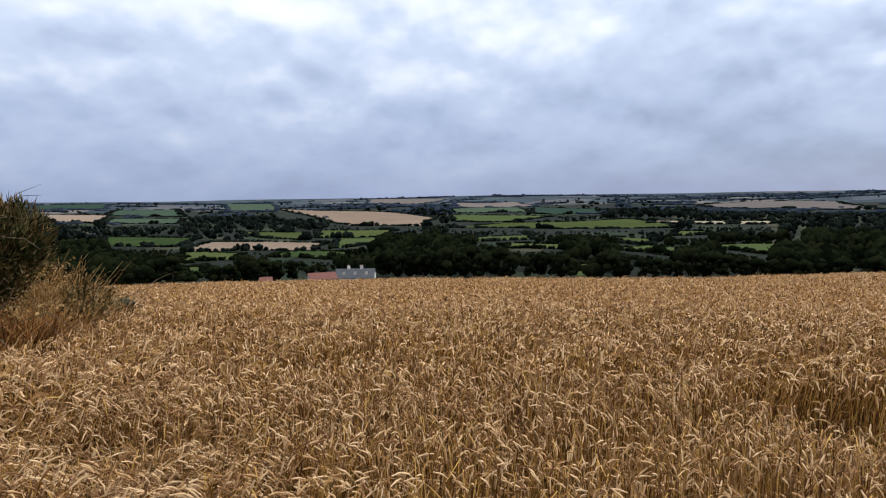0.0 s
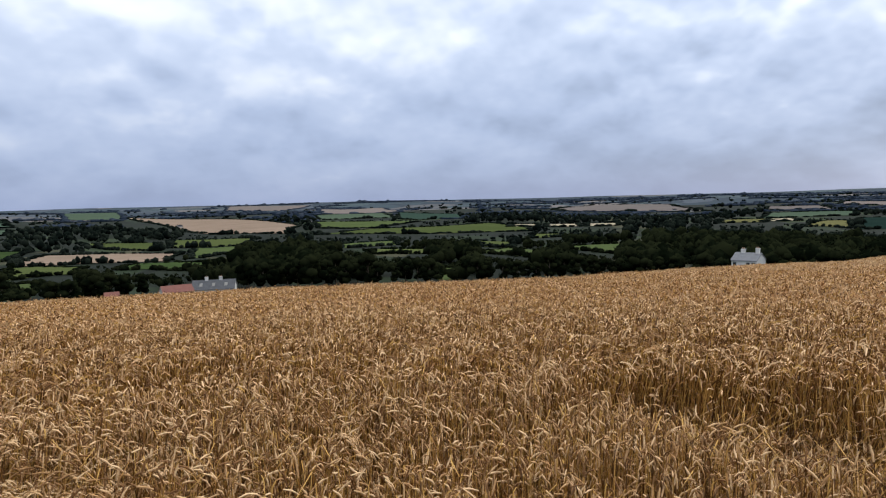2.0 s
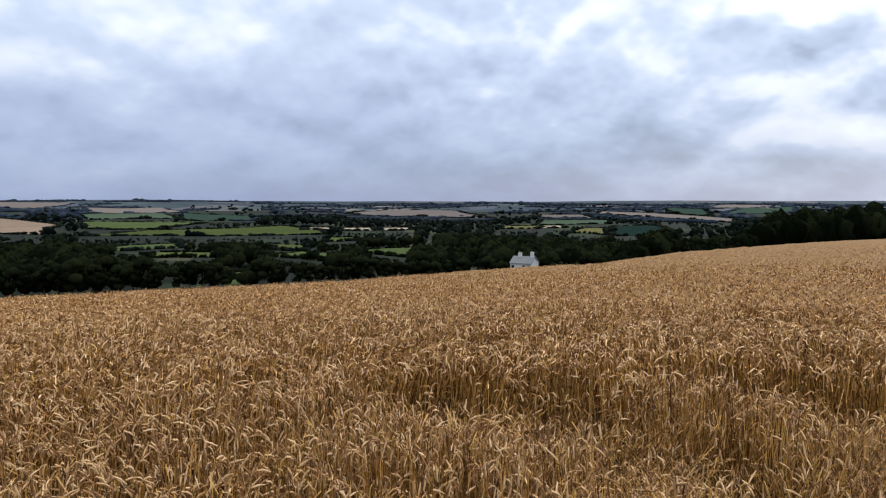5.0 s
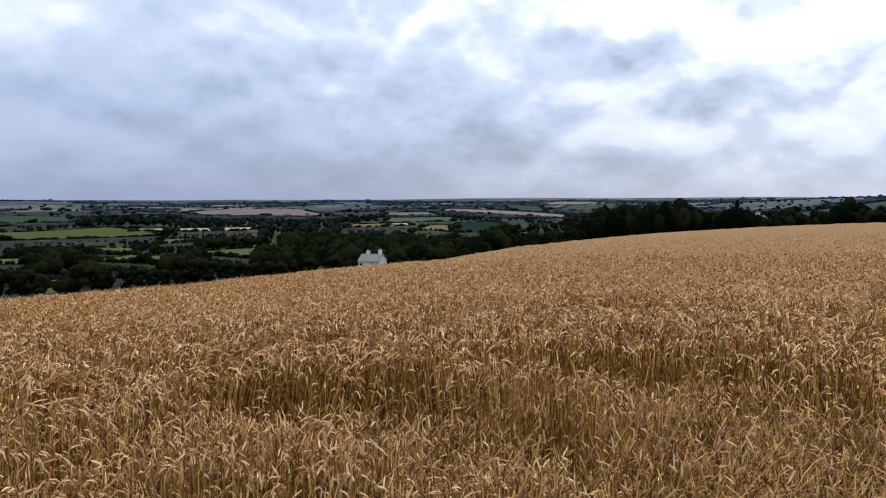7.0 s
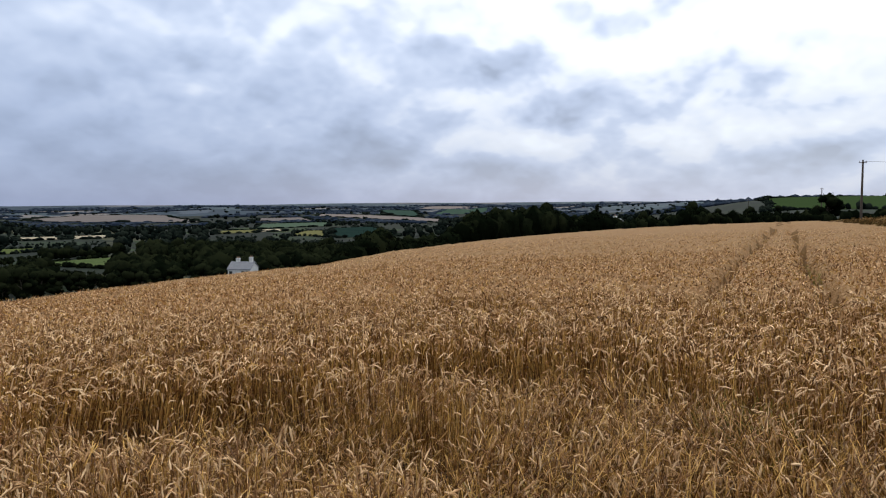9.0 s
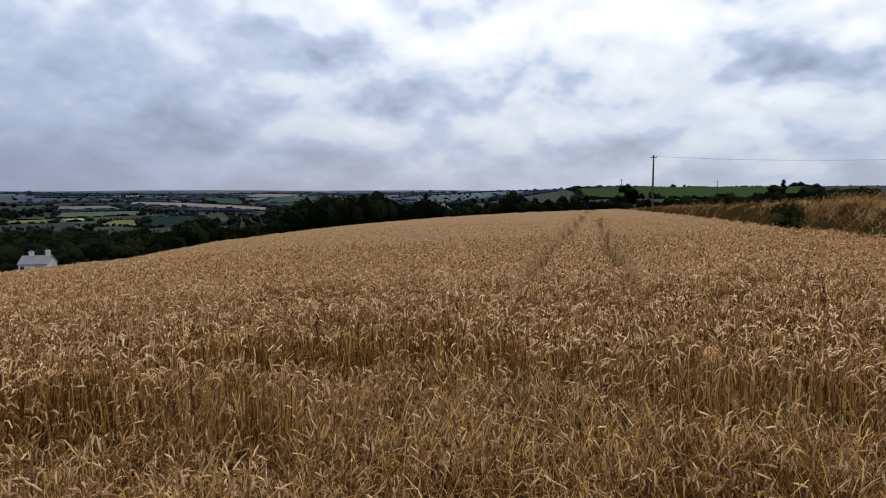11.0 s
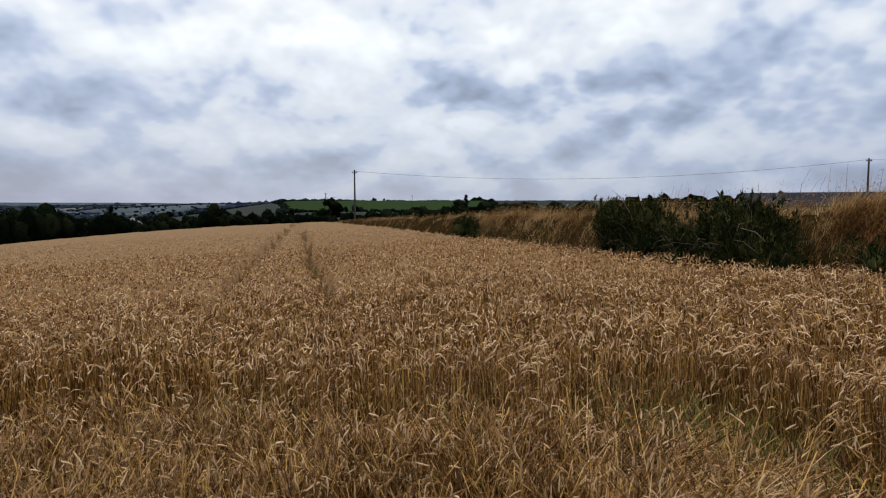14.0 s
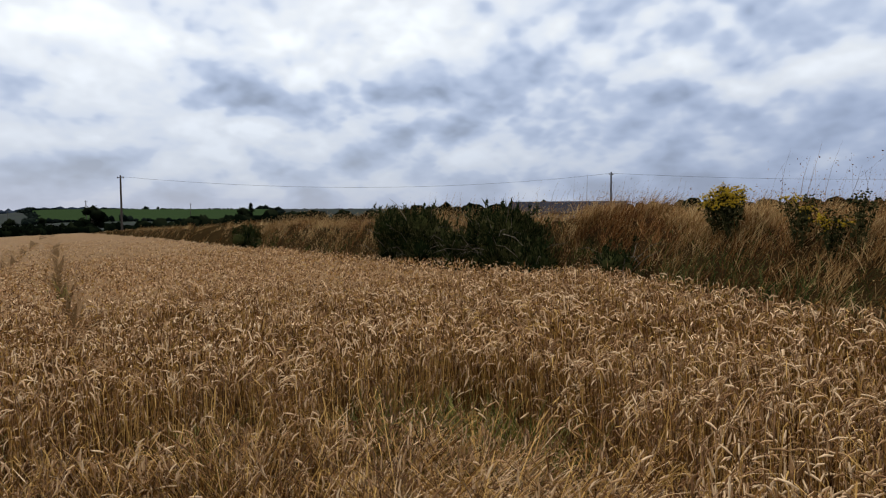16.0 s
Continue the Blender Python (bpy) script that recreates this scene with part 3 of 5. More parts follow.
def make_far_woods():
    """Woods, copses and gardens of the valley between the fields."""
    rng = np.random.default_rng(11)

    def wood(n, d0, d1, density, level, leaves, size, b0=-36, b1=86, spread=1.0):
        d = np.sqrt(rng.uniform(d0 ** 2, d1 ** 2, n))
        b = rng.uniform(b0, b1, n)
        x, y = polar(b, d)
        ok = ~in_field(x, y, 5) & (rng.random(n) < density(b, d))
        for h in HOUSES_AT:
            ok &= ~((np.abs(b - h[0]) < h[3]) & (d < h[1] + 8) & (d > h[1] - 90))
        x, y, d = x[ok], y[ok], d[ok]
        h = np.minimum(rng.uniform(0.6, 1.15, len(x)) * size, clear_height(x, y) * 0.62)
        tall = h > 1.2
        x, y, d, h = x[tall], y[tall], d[tall], h[tall]
        c = np.stack([x, y, land(x, y) + h * 0.55], 1)
        r = np.stack([h * rng.uniform(0.42, 0.62, len(x)) * spread, h * rng.uniform(0.42, 0.62, len(x)) * spread, h * 0.55], 1)
        # each crown of several unequal masses
        q = np.repeat(np.arange(len(c)), 3)
        shift = rng.uniform(-0.55, 0.55, (len(q), 3)) * np.array([1, 1, 0.6])
        pieces = [clumps(c[q] + shift * r[q], r[q] * rng.uniform(0.5, 0.8, (len(q), 1)), rng, level, 0.34)]
        if leaves:
            k = np.repeat(np.arange(len(c)), leaves)
            o = rng.normal(size=(len(k), 3))
            o /= np.linalg.norm(o, axis=1)[:, None]
            o[:, 2] = np.abs(o[:, 2]) * 0.9 - 0.1
            pieces.append(flecks(c[k] + o * r[k] * rng.uniform(0.9, 1.25, (len(k), 1)), rng.uniform(0.4, 1.0, len(k)), rng))
        v, f, ix = joined(pieces)
        return v, f

    def lines(n):
        """Hedge lines of the far slopes, mostly along or across the slope."""
        pts, size = [], []
        for i in range(n):
            b, d = rng.uniform(-36, 80), rng.uniform(950, 3500)
            along = math.radians(b) + (math.pi / 2 if rng.random() < 0.7 else 0) + rng.normal(0, 0.35)
            m = int(rng.uniform(12, 40))
            x, y = polar(b, d)
            s = np.arange(m) * 9.0
            pts.append(np.stack([x + np.sin(along) * s, y + np.cos(along) * s], 1))
            size.append(np.full(m, 1.0 + d / 3500))
        pts, size = np.concatenate(pts), np.concatenate(size)
        ok = (np.hypot(pts[:, 0], pts[:, 1]) < 3800) & ~in_field(pts[:, 0], pts[:, 1], 2)
        pts, size = pts[ok] + rng.normal(0, 1.0, pts[ok].shape), size[ok]
        high = np.minimum(rng.uniform(1.4, 2.6, len(pts)) * np.where(rng.random(len(pts)) < 0.06, 1.6, 1.0), np.maximum(clear_height(pts[:, 0], pts[:, 1]), 1.2)) * size
        c = np.stack([pts[:, 0], pts[:, 1], land(pts[:, 0], pts[:, 1]) + high * 0.6], 1)
        return clumps(c, np.stack([5.5 * size, 5.5 * size, high], 1), rng, 1, 0.25)

    clumpy = lambda b, d: 0.5 + 0.5 * np.sin(b * 1.3 + d * 0.021) * np.sin(d * 0.013 + b * 0.4)
    near = wood(4400, 250, 470, lambda b, d: 0.75 * (1 - smooth(66, 74, b)), 1, 10, 9.5)
    mid = wood(7000, 470, 1100, lambda b, d: (0.45 + 0.45 * clumpy(b, d)) * (1 - smooth(68, 76, b)), 1, 3, 7.5)
    far = wood(2600, 1100, 2600, lambda b, d: (0.15 + 0.6 * clumpy(b, d) ** 2) * (1 - smooth(70, 80, b)), 1, 0, 7, spread=1.5)
    ridge = lines(230)
    # the hill hedges get the haze-tinted foliage colour
    for name, label, pieces, mat in (("valley_wood", "dense dark deciduous woodland below the field", [near], LEAF), ("far_copses", "dark copses and gardens over the valley floor", [mid, far], FARWOOD), ("hill_hedges", "long hedge lines on the far hills, tinted with haze", [ridge], HAZEWOOD)):
        v, f, ix = joined(pieces)
        tagged(new(name, sheet_mesh(name, v, f, mat)), label, "woodland", kind="stuff")


# bearing, distance, half width in metres, half angle kept free of trees
HOUSES_AT = ((-9.2, 205, 9, 4.0), (37.6, 178, 5, 2.0), (70.3, 230, 4, 1.2))
make_far_woods()


# --- the barley ---
BANK_X = (-14, -3, 3, 5, 6.8, 8.2, 12, 16, 23, 45, 72, 120, 170)
BANK_Y = (-4.9, -4.9, -5.0, -5.5, -5.75, -5.5, -5.0, -4.5, -3.4, -1.0, 2.0, 7.4, 13.0)
CENTRE = (0.2, -0.15)
# beaten-down places of the crop: corners, share of the height left, width of the edge
LAID = (
    (((1.75, 4.0), (1.95, 3.1), (2.08, 2.2), (2.3, 1.25), (3.1, 1.6), (3.12, 2.9), (2.5, 3.9)), 0.52, 0.09),
    (((3.62, 3.3), (3.6, 1.6), (4.85, 1.6), (4.4, 2.3), (3.95, 3.1)), 0.54, 0.09),
    (((2.25, 1.25), (1.5, 0.4), (1.35, -0.6), (1.5, -1.7), (2.2, -2.3), (2.9, -2.3), (3.5, -2.15), (3.95, -1.65), (3.55, -0.95), (3.95, -0.4), (4.1, 0.3), (4.45, 0.75), (4.7, 1.5), (3.2, 1.7)), 0.64, 0.09),
    (((4.02, -1.4), (3.6, -1.25), (3.05, -1.9), (2.6, -2.15), (2.65, -2.45), (3.3, -2.38), (3.8, -2.12)), 0.32, 0.07),
    (((3.6, -1.15), (3.3, -1.95), (2.6, -2.2), (2.0, -1.8), (2.6, -1.15)), 0.54, 0.12),
    (((4.05, -0.35), (3.85, -0.3), (3.75, -1.0), (3.95, -1.0)), 0.38, 0.07),
    (((4.45, 0.65), (4.15, 0.75), (4.05, 0.3), (4.3, 0.35)), 0.38, 0.07),
    (((-2.6, 3.5), (-2.2, 2.5), (-1.0, 2.3), (-1.3, 3.0)), 0.80, 0.25),
)
LATTICE = np.random.default_rng(9).random((128, 128))


def lumps(x, y, size):
    """Smooth random hummocks of about that size, 0 to 1."""
    u, v = x / size + 40.3, y / size + 61.7
    i, j = np.floor(u).astype(int), np.floor(v).astype(int)
    a, b = u - i, v - j
    a, b = a * a * (3 - 2 * a), b * b * (3 - 2 * b)
    g = lambda p, q: LATTICE[p % 128, q % 128]
    return (g(i, j) * (1 - a) + g(i + 1, j) * a) * (1 - b) + (g(i, j + 1) * (1 - a) + g(i + 1, j + 1) * a) * b


def within(x, y, corners):
    """Metres inside a polygon; negative outside."""
    near, odd = np.full(np.shape(x), 99.0), np.zeros(np.shape(x), bool)
    for (x0, y0), (x1, y1) in zip(corners, corners[1:] + corners[:1]):
        u = np.clip(((x - x0) * (x1 - x0) + (y - y0) * (y1 - y0)) / ((x1 - x0) ** 2 + (y1 - y0) ** 2), 0, 1)
        near = np.minimum(near, np.hypot(x - x0 - u * (x1 - x0), y - y0 - u * (y1 - y0)))
        odd ^= ((y0 > y) != (y1 > y)) & (x < x0 + (y - y0) * (x1 - x0) / (y1 - y0 if y1 != y0 else 1e-9))
    return np.where(odd, near, -near)


def track(x, y):
    """How far a place lies in one of the two wheel tracks: 1 in the middle, 0 outside."""
    worn = np.zeros_like(x)
    for at, lean in ((0.85, 0.117), (-0.62, 0.121)):
        g = np.abs(y - at - lean * x - 0.05 * np.sin(x * 0.5) - 0.04 * np.sin(x * 1.7))
        worn = np.maximum(worn, smooth(6.0, 9.0, x) * (0.78 + 0.14 * np.sin(x * 1.9) + 0.1 * np.sin(x * 0.6 + at)) * np.exp(-(g / np.interp(x, (7, 30), (0.10, 0.19))) ** 2))
    return worn


def beaten(x, y):
    """Share of its height that the crop keeps at a place."""
    left = np.ones(np.shape(x))
    ragged = 0.16 * (lumps(x, y, 0.22) - 0.5) + 0.12 * (lumps(x, y, 0.6) - 0.5)
    for corners, share, soft in LAID:
        left = np.minimum(left, 1 - (1 - share) * smooth(-soft, soft, within(x, y, corners) + ragged))
    return left


def crop_height(x, y):
    rough = 0.09 * (lumps(x, y, 1.3) - 0.5) + 0.08 * (lumps(y, x, 0.42) - 0.5) + 0.08 * (lumps(x, y, 0.19) - 0.5) - 0.02
    kept = beaten(x, y)
    kept = kept * (1 + smooth(0.9, 0.6, kept) * 0.42 * (lumps(x, y, 0.26) - 0.5))
    return (CROP + rough) * np.minimum(kept, 1 - np.minimum(0.95 * track(x, y), 0.85))


def in_crop(x, y):
    b, d = bearing(x, y), np.hypot(x, y)
    left = -3.95 + 0.25 * np.sin(y * 1.3) - 0.56 * np.maximum(y - 8.3, 0)
    return (y > np.interp(x, BANK_X, BANK_Y) + 0.15) & (x > left) & (d < field_end(b)) & (np.hypot(x - CENTRE[0], y - CENTRE[1]) > 0.85)


def sow(rng, r0, r1, density, b0=-46, b1=158):
    area = math.pi * (r1 ** 2 - r0 ** 2) * (b1 - b0) / 360
    n = int(area * density)
    d, b = np.sqrt(rng.uniform(r0 ** 2, r1 ** 2, n)), rng.uniform(b0, b1, n)
    x, y = polar(b, d)
    x, y = x + CENTRE[0], y + CENTRE[1]
    gone = 1 - beaten(x, y)
    ok = in_crop(x, y) & (track(x, y) < rng.uniform(0.3, 0.75, n)) & (rng.random(n) > 0.85 * smooth(0.55, 0.75, gone))
    return x[ok], y[ok]


COMBED = ((2.95, -1.65, 0.55), (2.35, -1.75, 0.45), (2.3, -2.1, 0.4), (-1.2, 2.2, 0.7), (-0.6, 1.7, 0.5), (-2.0, 3.4, 0.6))


def bent_line(x, y, h, rng, rings, ear, nod, long_ear=1.0):
    """Centre lines of stalks that rise, lean and nod over: (n, rings + ear, 3), with the way at each point."""
    n = len(x)
    gust = lumps(x, y, 0.9)
    az = np.radians(rng.normal(70, 42, n) + 90 * (lumps(y, x, 1.6) - 0.5) + 190 * (lumps(x, y, 0.33) - 0.5))
    wild = rng.random(n) < 0.15
    az = np.where(wild, rng.uniform(0, 2 * np.pi, n), az)
    low = np.clip(1 - beaten(x, y), 0, 0.8)
    comb = 0.35 * smooth(0.65, 0.9, gust)
    for cx, cy, r in COMBED:
        comb = np.maximum(comb, np.exp(-((x - cx) ** 2 + (y - cy) ** 2) / r ** 2))
    fan = np.radians(np.where(y < 0.5, 188 + 60 * (lumps(x, y, 0.5) - 0.5), 95))
    az = np.where(wild, az, az * (1 - 0.8 * comb) + 0.8 * comb * fan)
    down = smooth(0.1, 0.45, low)
    # beaten straw falls in tufts, each its own way
    az = np.where(rng.random(n) < down * 0.8, 4 * np.pi * lumps(x, y, 0.31) + rng.normal(0, 0.45, n), az)
    lean = np.abs(rng.normal(0.07, 0.08, n)) + down * (0.75 * lumps(y, x, 0.24) + np.abs(rng.normal(0.1, 0.2, n))) + comb * rng.uniform(0.25, 0.95, n) * np.where(low > 0.2, 1.0, 0.5)
    # most ears hang or bow, some stand
    lot = rng.random(n)
    over = nod * np.where(lot < 0.62, rng.normal(2.75, 0.3, n), np.where(lot < 0.84, rng.normal(1.6, 0.5, n), np.abs(rng.normal(0.3, 0.25, n)))) - 0.7 * comb
    over = np.clip(over, 0.05, 3.2)
    u = np.array([0, 0.955, 1.0]) if rings < 4 else np.array([0, 0.6, 0.96, 1.0])
    th_stalk = lean[:, None] * (0.3 + 0.7 * u[None]) + over[:, None] * 0.68 * u[None] ** 36
    long = (h - 0.05 * smooth(1.9, 0.6, over)) / np.maximum(np.cos(lean), 0.42) * rng.uniform(0.90, 1.04, n)
    seg = np.diff(u)[None] * long[:, None]
    u2 = (np.arange(ear) + 1) / ear
    th_ear = th_stalk[:, -1:] + over[:, None] * 0.32 * u2[None] ** 0.8
    seg_ear = np.repeat((rng.uniform(0.040, 0.068, n) * long_ear / ear)[:, None], ear, 1)
    th = np.concatenate([th_stalk, th_ear], 1)
    s = np.concatenate([seg, seg_ear], 1)
    mid = (th[:, 1:] + th[:, :-1]) / 2
    out = np.concatenate([np.zeros((n, 1)), np.cumsum(np.sin(mid) * s, 1)], 1)
    up = np.concatenate([np.zeros((n, 1)), np.cumsum(np.cos(mid) * s, 1)], 1)
    z0 = land(x, y)
    ca, sa = np.cos(az)[:, None], np.sin(az)[:, None]
    # leave the foot where the head must be: shift back by half of the throw
    pts = np.stack([x[:, None] + (out - 0.5 * out[:, -1:]) * sa, y[:, None] + (out - 0.5 * out[:, -1:]) * ca, z0[:, None] + up], 2)
    way = np.stack([np.sin(th) * sa, np.sin(th) * ca, np.cos(th)], 2)
    side = np.stack([ca + 0 * th, -sa + 0 * th, 0 * th], 2)
    third = np.cross(way, side)
    return pts, way, side, third


def tubes(pts, side, third, radii, sides, twist=0.0):
    n, k, _ = pts.shape
    w = 2 * np.pi * np.arange(sides) / sides + twist
    ring = side[:, :, None, :] * np.cos(w)[None, None, :, None] + third[:, :, None, :] * np.sin(w)[None, None, :, None]
    v = pts[:, :, None, :] + ring * radii[..., None, None]
    i, s = np.meshgrid(np.arange(k - 1), np.arange(sides), indexing="ij")
    q, r = i * sides + s, i * sides + (s + 1) % sides
    f = np.concatenate([np.stack([q, r, r + sides], 2).reshape(-1, 3), np.stack([q, r + sides, q + sides], 2).reshape(-1, 3)])
    return v.reshape(-1, 3), (f[None] + (np.arange(n) * k * sides)[:, None, None]).reshape(-1, 3)


def ribbons(pts, side, third, radii, rng):
    """Flat strips, each freely turned about its own line."""
    n, k, _ = pts.shape
    a = rng.uniform(0, np.pi, (n, 1, 1))
    e = (side * np.cos(a) + third * np.sin(a)) * radii[..., None]
    v = np.stack([pts - e, pts + e], 2).reshape(-1, 3)
    f = np.array([q for i in range(k - 1) for q in ((2 * i, 2 * i + 1, 2 * i + 3), (2 * i, 2 * i + 3, 2 * i + 2))])
    return v, (f[None] + (np.arange(n) * 2 * k)[:, None, None]).reshape(-1, 3)


def awns(pts, way, side, third, rng, count, rings, ear, long, wide):
    n = len(pts)
    k = rings - 1 + rng.integers(0, ear + 1, (n, count))
    row = np.arange(n)[:, None]
    p, w, s, q = pts[row, k], way[row, k], side[row, k], third[row, k]
    a, b = rng.normal(0, 0.17, (n, count, 1)), rng.normal(0, 0.17, (n, count, 1))
    tip = p + (w + s * a + q * b) * rng.uniform(0.6, 1.1, (n, count, 1)) * long
    e = (s * rng.choice([-1, 1], (n, count, 1)) + q * rng.normal(0, 0.5, (n, count, 1))) * wide
    v = np.stack([p + e, p - e, tip], 2).reshape(-1, 3)
    return v, np.arange(len(v)).reshape(-1, 3)


def leaves(pts, side, rng, share, wide):
    n = len(pts)
    pick = np.where(rng.random(n) < share)[0]
    k = rng.integers(1, 3, len(pick))
    p = pts[pick, k]
    az, l = rng.uniform(0, 2 * np.pi, len(pick)), rng.uniform(0.08, 0.2, len(pick))
    d = np.stack([np.cos(az), np.sin(az), np.zeros(len(pick))], 1)
    e = np.stack([-np.sin(az), np.cos(az), np.zeros(len(pick))], 1) * wide
    m = p + d * l[:, None] * 0.5 + np.array([0, 0, 1]) * (l * 0.35)[:, None]
    t = p + d * l[:, None] * 1.0 - np.array([0, 0, 1]) * (l * rng.uniform(-0.2, 0.7, len(pick)))[:, None]
    v = np.stack([p - e * 0.6, p + e * 0.6, m + e, m - e, t], 1).reshape(-1, 3)
    f = np.array([(0, 1, 2), (0, 2, 3), (3, 2, 4)])
    return v, (f[None] + (np.arange(len(pick)) * 5)[:, None, None]).reshape(-1, 3)


def blades(x, y, z, rng, long, wide, lean=0.35, nod=0.9, az0=70, spread=60, segs=3):
    """Bending ribbons that taper to a point."""
    n = len(x)
    az = np.radians(rng.normal(az0, spread, n))
    l = np.asarray(long) * rng.uniform(0.65, 1.2, n)
    a0, a1 = np.abs(rng.normal(lean, 0.2, n)), np.abs(rng.normal(nod, 0.35, n))
    u = np.linspace(0, 1, segs + 1)
    th = a0[:, None] + a1[:, None] * u[None] ** 2
    mid = (th[:, 1:] + th[:, :-1]) / 2 * 1.0
    out = np.concatenate([np.zeros((n, 1)), np.cumsum(np.sin(mid), 1)], 1) * (l / segs)[:, None]
    up = np.concatenate([np.zeros((n, 1)), np.cumsum(np.cos(mid), 1)], 1) * (l / segs)[:, None]
    ca, sa = np.cos(az)[:, None], np.sin(az)[:, None]
    p = np.stack([x[:, None] + out * sa, y[:, None] + out * ca, z[:, None] + up], 2)
    turn = az + rng.uniform(-1.2, 1.2, n)
    e = np.stack([np.cos(turn), -np.sin(turn), np.zeros(n)], 1)[:, None, :] * (np.asarray(wide) * np.ones(n))[:, None, None] * (1 - 0.75 * u)[None, :, None]
    v = np.stack([p - e, p + e], 2).reshape(n, -1, 3)
    f = []
    for s in range(segs):
        f += [(2 * s, 2 * s + 1, 2 * s + 3), (2 * s, 2 * s + 3, 2 * s + 2)]
    return v.reshape(-1, 3), (np.array(f)[None] + (np.arange(n) * (2 * segs + 2))[:, None, None]).reshape(-1, 3)


def make_barley():
    rng = np.random.default_rng(21)
    pieces = []
    # close by: every straw with its ear, beard and dry leaf
    for r0, r1, density in ((0.9, 1.55, 320), (1.55, 4.4, 1230)):
        x, y = sow(rng, r0, r1, density)
        # shorter straws between give ears below the top
        n = len(x)
        h = crop_height(x, y) * np.where(rng.random(n) < 0.6, rng.uniform(0.62, 0.98, n), 1.0)
        pts, way, side, third = bent_line(x, y, h, rng, 4, 2, 1.0)
        thick = rng.uniform(0.0014, 0.0022, n)[:, None] * np.ones((1, 3))
        pick = [0, 2, 3]
        pieces.append((*ribbons(pts[:, pick], side[:, pick], third[:, pick], thick, rng), 1))
        fat = rng.uniform(0.8, 1.2, n)[:, None] * np.array([[0.0030, 0.0047, 0.0024]])
        eared = rng.random(n) < 0.98 - 0.4 * smooth(0.1, 0.4, 1 - beaten(x, y))
        pieces.append((*tubes(pts[eared, 3:], side[eared, 3:], third[eared, 3:], fat[eared], 3, 0.5), 0))
        pieces.append((*awns(pts[eared], way[eared], side[eared], third[eared], rng, 2, 4, 2, 0.055, 0.0010), 0))
        pieces.append((*leaves(pts, side, rng, 0.2, 0.0026), 1))
    # further: the same with fewer faces
    x, y = sow(rng, 4.4, 9.0, 900)
    n = len(x)
    h = crop_height(x, y) * np.where(rng.random(n) < 0.45, rng.uniform(0.7, 0.97, n), 1.0)
    pts, way, side, third = bent_line(x, y, h, rng, 3, 1, 1.0, 0.95)
    wide = rng.uniform(0.0020, 0.0028, n)[:, None] * np.ones((1, 2))
    pieces.append((*ribbons(pts[:, :2], side[:, :2], third[:, :2], wide, rng), 1))
    fat = rng.uniform(0.8, 1.25, n)[:, None] * np.array([[0.0028, 0.0048, 0.0036]])
    dull = rng.random(n) < 0.22
    for slot, m in ((0, ~dull), (1, dull)):
        pieces.append((*ribbons(pts[m, 1:], side[m, 1:], third[m, 1:], fat[m], rng), slot))
    # distant ears
    for r0, r1, density, grow in ((9.0, 20.0, 330, 0.85), (20.0, 48.0, 88, 1.0)):
        x, y = sow(rng, r0, r1, density)
        h = crop_height(x, y)
        pts, way, side, third = bent_line(x, y, h * rng.uniform(0.92, 0.995, len(x)), rng, 3, 1, 0.95)
        tip = pts[:, 2:3]
        pts = tip + (pts[:, 2:] - tip) * grow
        fat = rng.uniform(0.8, 1.25, len(x))[:, None] * np.array([[0.0068, 0.0060]])
        dull = rng.random(len(x)) < 0.35
        for slot, m in ((0, ~dull), (1, dull)):
            pieces.append((*ribbons(pts[m], side[m, 2:], third[m, 2:], fat[m], rng), slot))
    # fallen straw lies matted over the beaten places
    x, y = sow(rng, 1.5, 5.6, 420)
    low = smooth(0.12, 0.4, 1 - beaten(x, y)) > rng.uniform(0, 1, len(x))
    x, y = x[low], y[low]
    z = land(x, y) + crop_height(x, y) - rng.uniform(0.02, 0.22, len(x))
    way = np.degrees(4 * np.pi * lumps(x, y, 0.31))
    tone = rng.random(len(x)) < 0.22
    for slot, m in ((0, tone), (1, ~tone)):
        pieces.append((*blades(x[m], y[m], z[m], rng, 0.26, 0.0026, 1.0, 0.8, way[m], 30, 2), slot))
    # pale straw laid over in combed swathes
    for cx, cy, r, n, az in ((2.9, -1.7, 0.34, 600, 188), (2.4, -1.9, 0.3, 500, 180), (3.1, -1.45, 0.2, 150, 175), (-1.3, 2.3, 0.4, 600, 100), (-2.0, 3.3, 0.5, 700, 110), (-2.7, 4.6, 0.5, 600, 110)):
        x, y = rng.normal(cx, r, n), rng.normal(cy, r, n)
        ok = in_crop(x, y)
        x, y = x[ok], y[ok]
        z = land(x, y) + crop_height(x, y) - rng.uniform(0.0, 0.16, len(x))
        pieces.append((*blades(x, y, z, rng, 0.22, 0.0023, 0.95, 1.0, az + 70 * (lumps(x, y, 0.5) - 0.5), 24, 3), 0))
    v, f, ix = joined(pieces)
    me = sheet_mesh("barley_crop", v, f, [EAR, STRAW], ix)
    tagged(new("barley_crop", me), "ripe golden barley with nodding bearded ears, partly laid", "barley", kind="stuff")
    # the close-grown mass under the ears; close by, shade is painted into its colour
    bs = np.arange(-48, 160.1, 0.5)
    ds = np.geomspace(1.0, 170, 260)
    B, D = np.meshgrid(bs, ds)
    X, Y = polar(B, D)
    X, Y = X + CENTRE[0], Y + CENTRE[1]
    share = np.interp(D, (1, 3.5, 8, 12, 20, 46, 60), (0.10, 0.18, 0.60, 0.76, 0.86, 0.94, 0.97))
    bump = rng.normal(0, 1, D.shape) * np.interp(D, (1, 8, 40, 170), (0.01, 0.02, 0.035, 0.05))
    Z = land(X, Y) + crop_height(X, Y) * share + bump
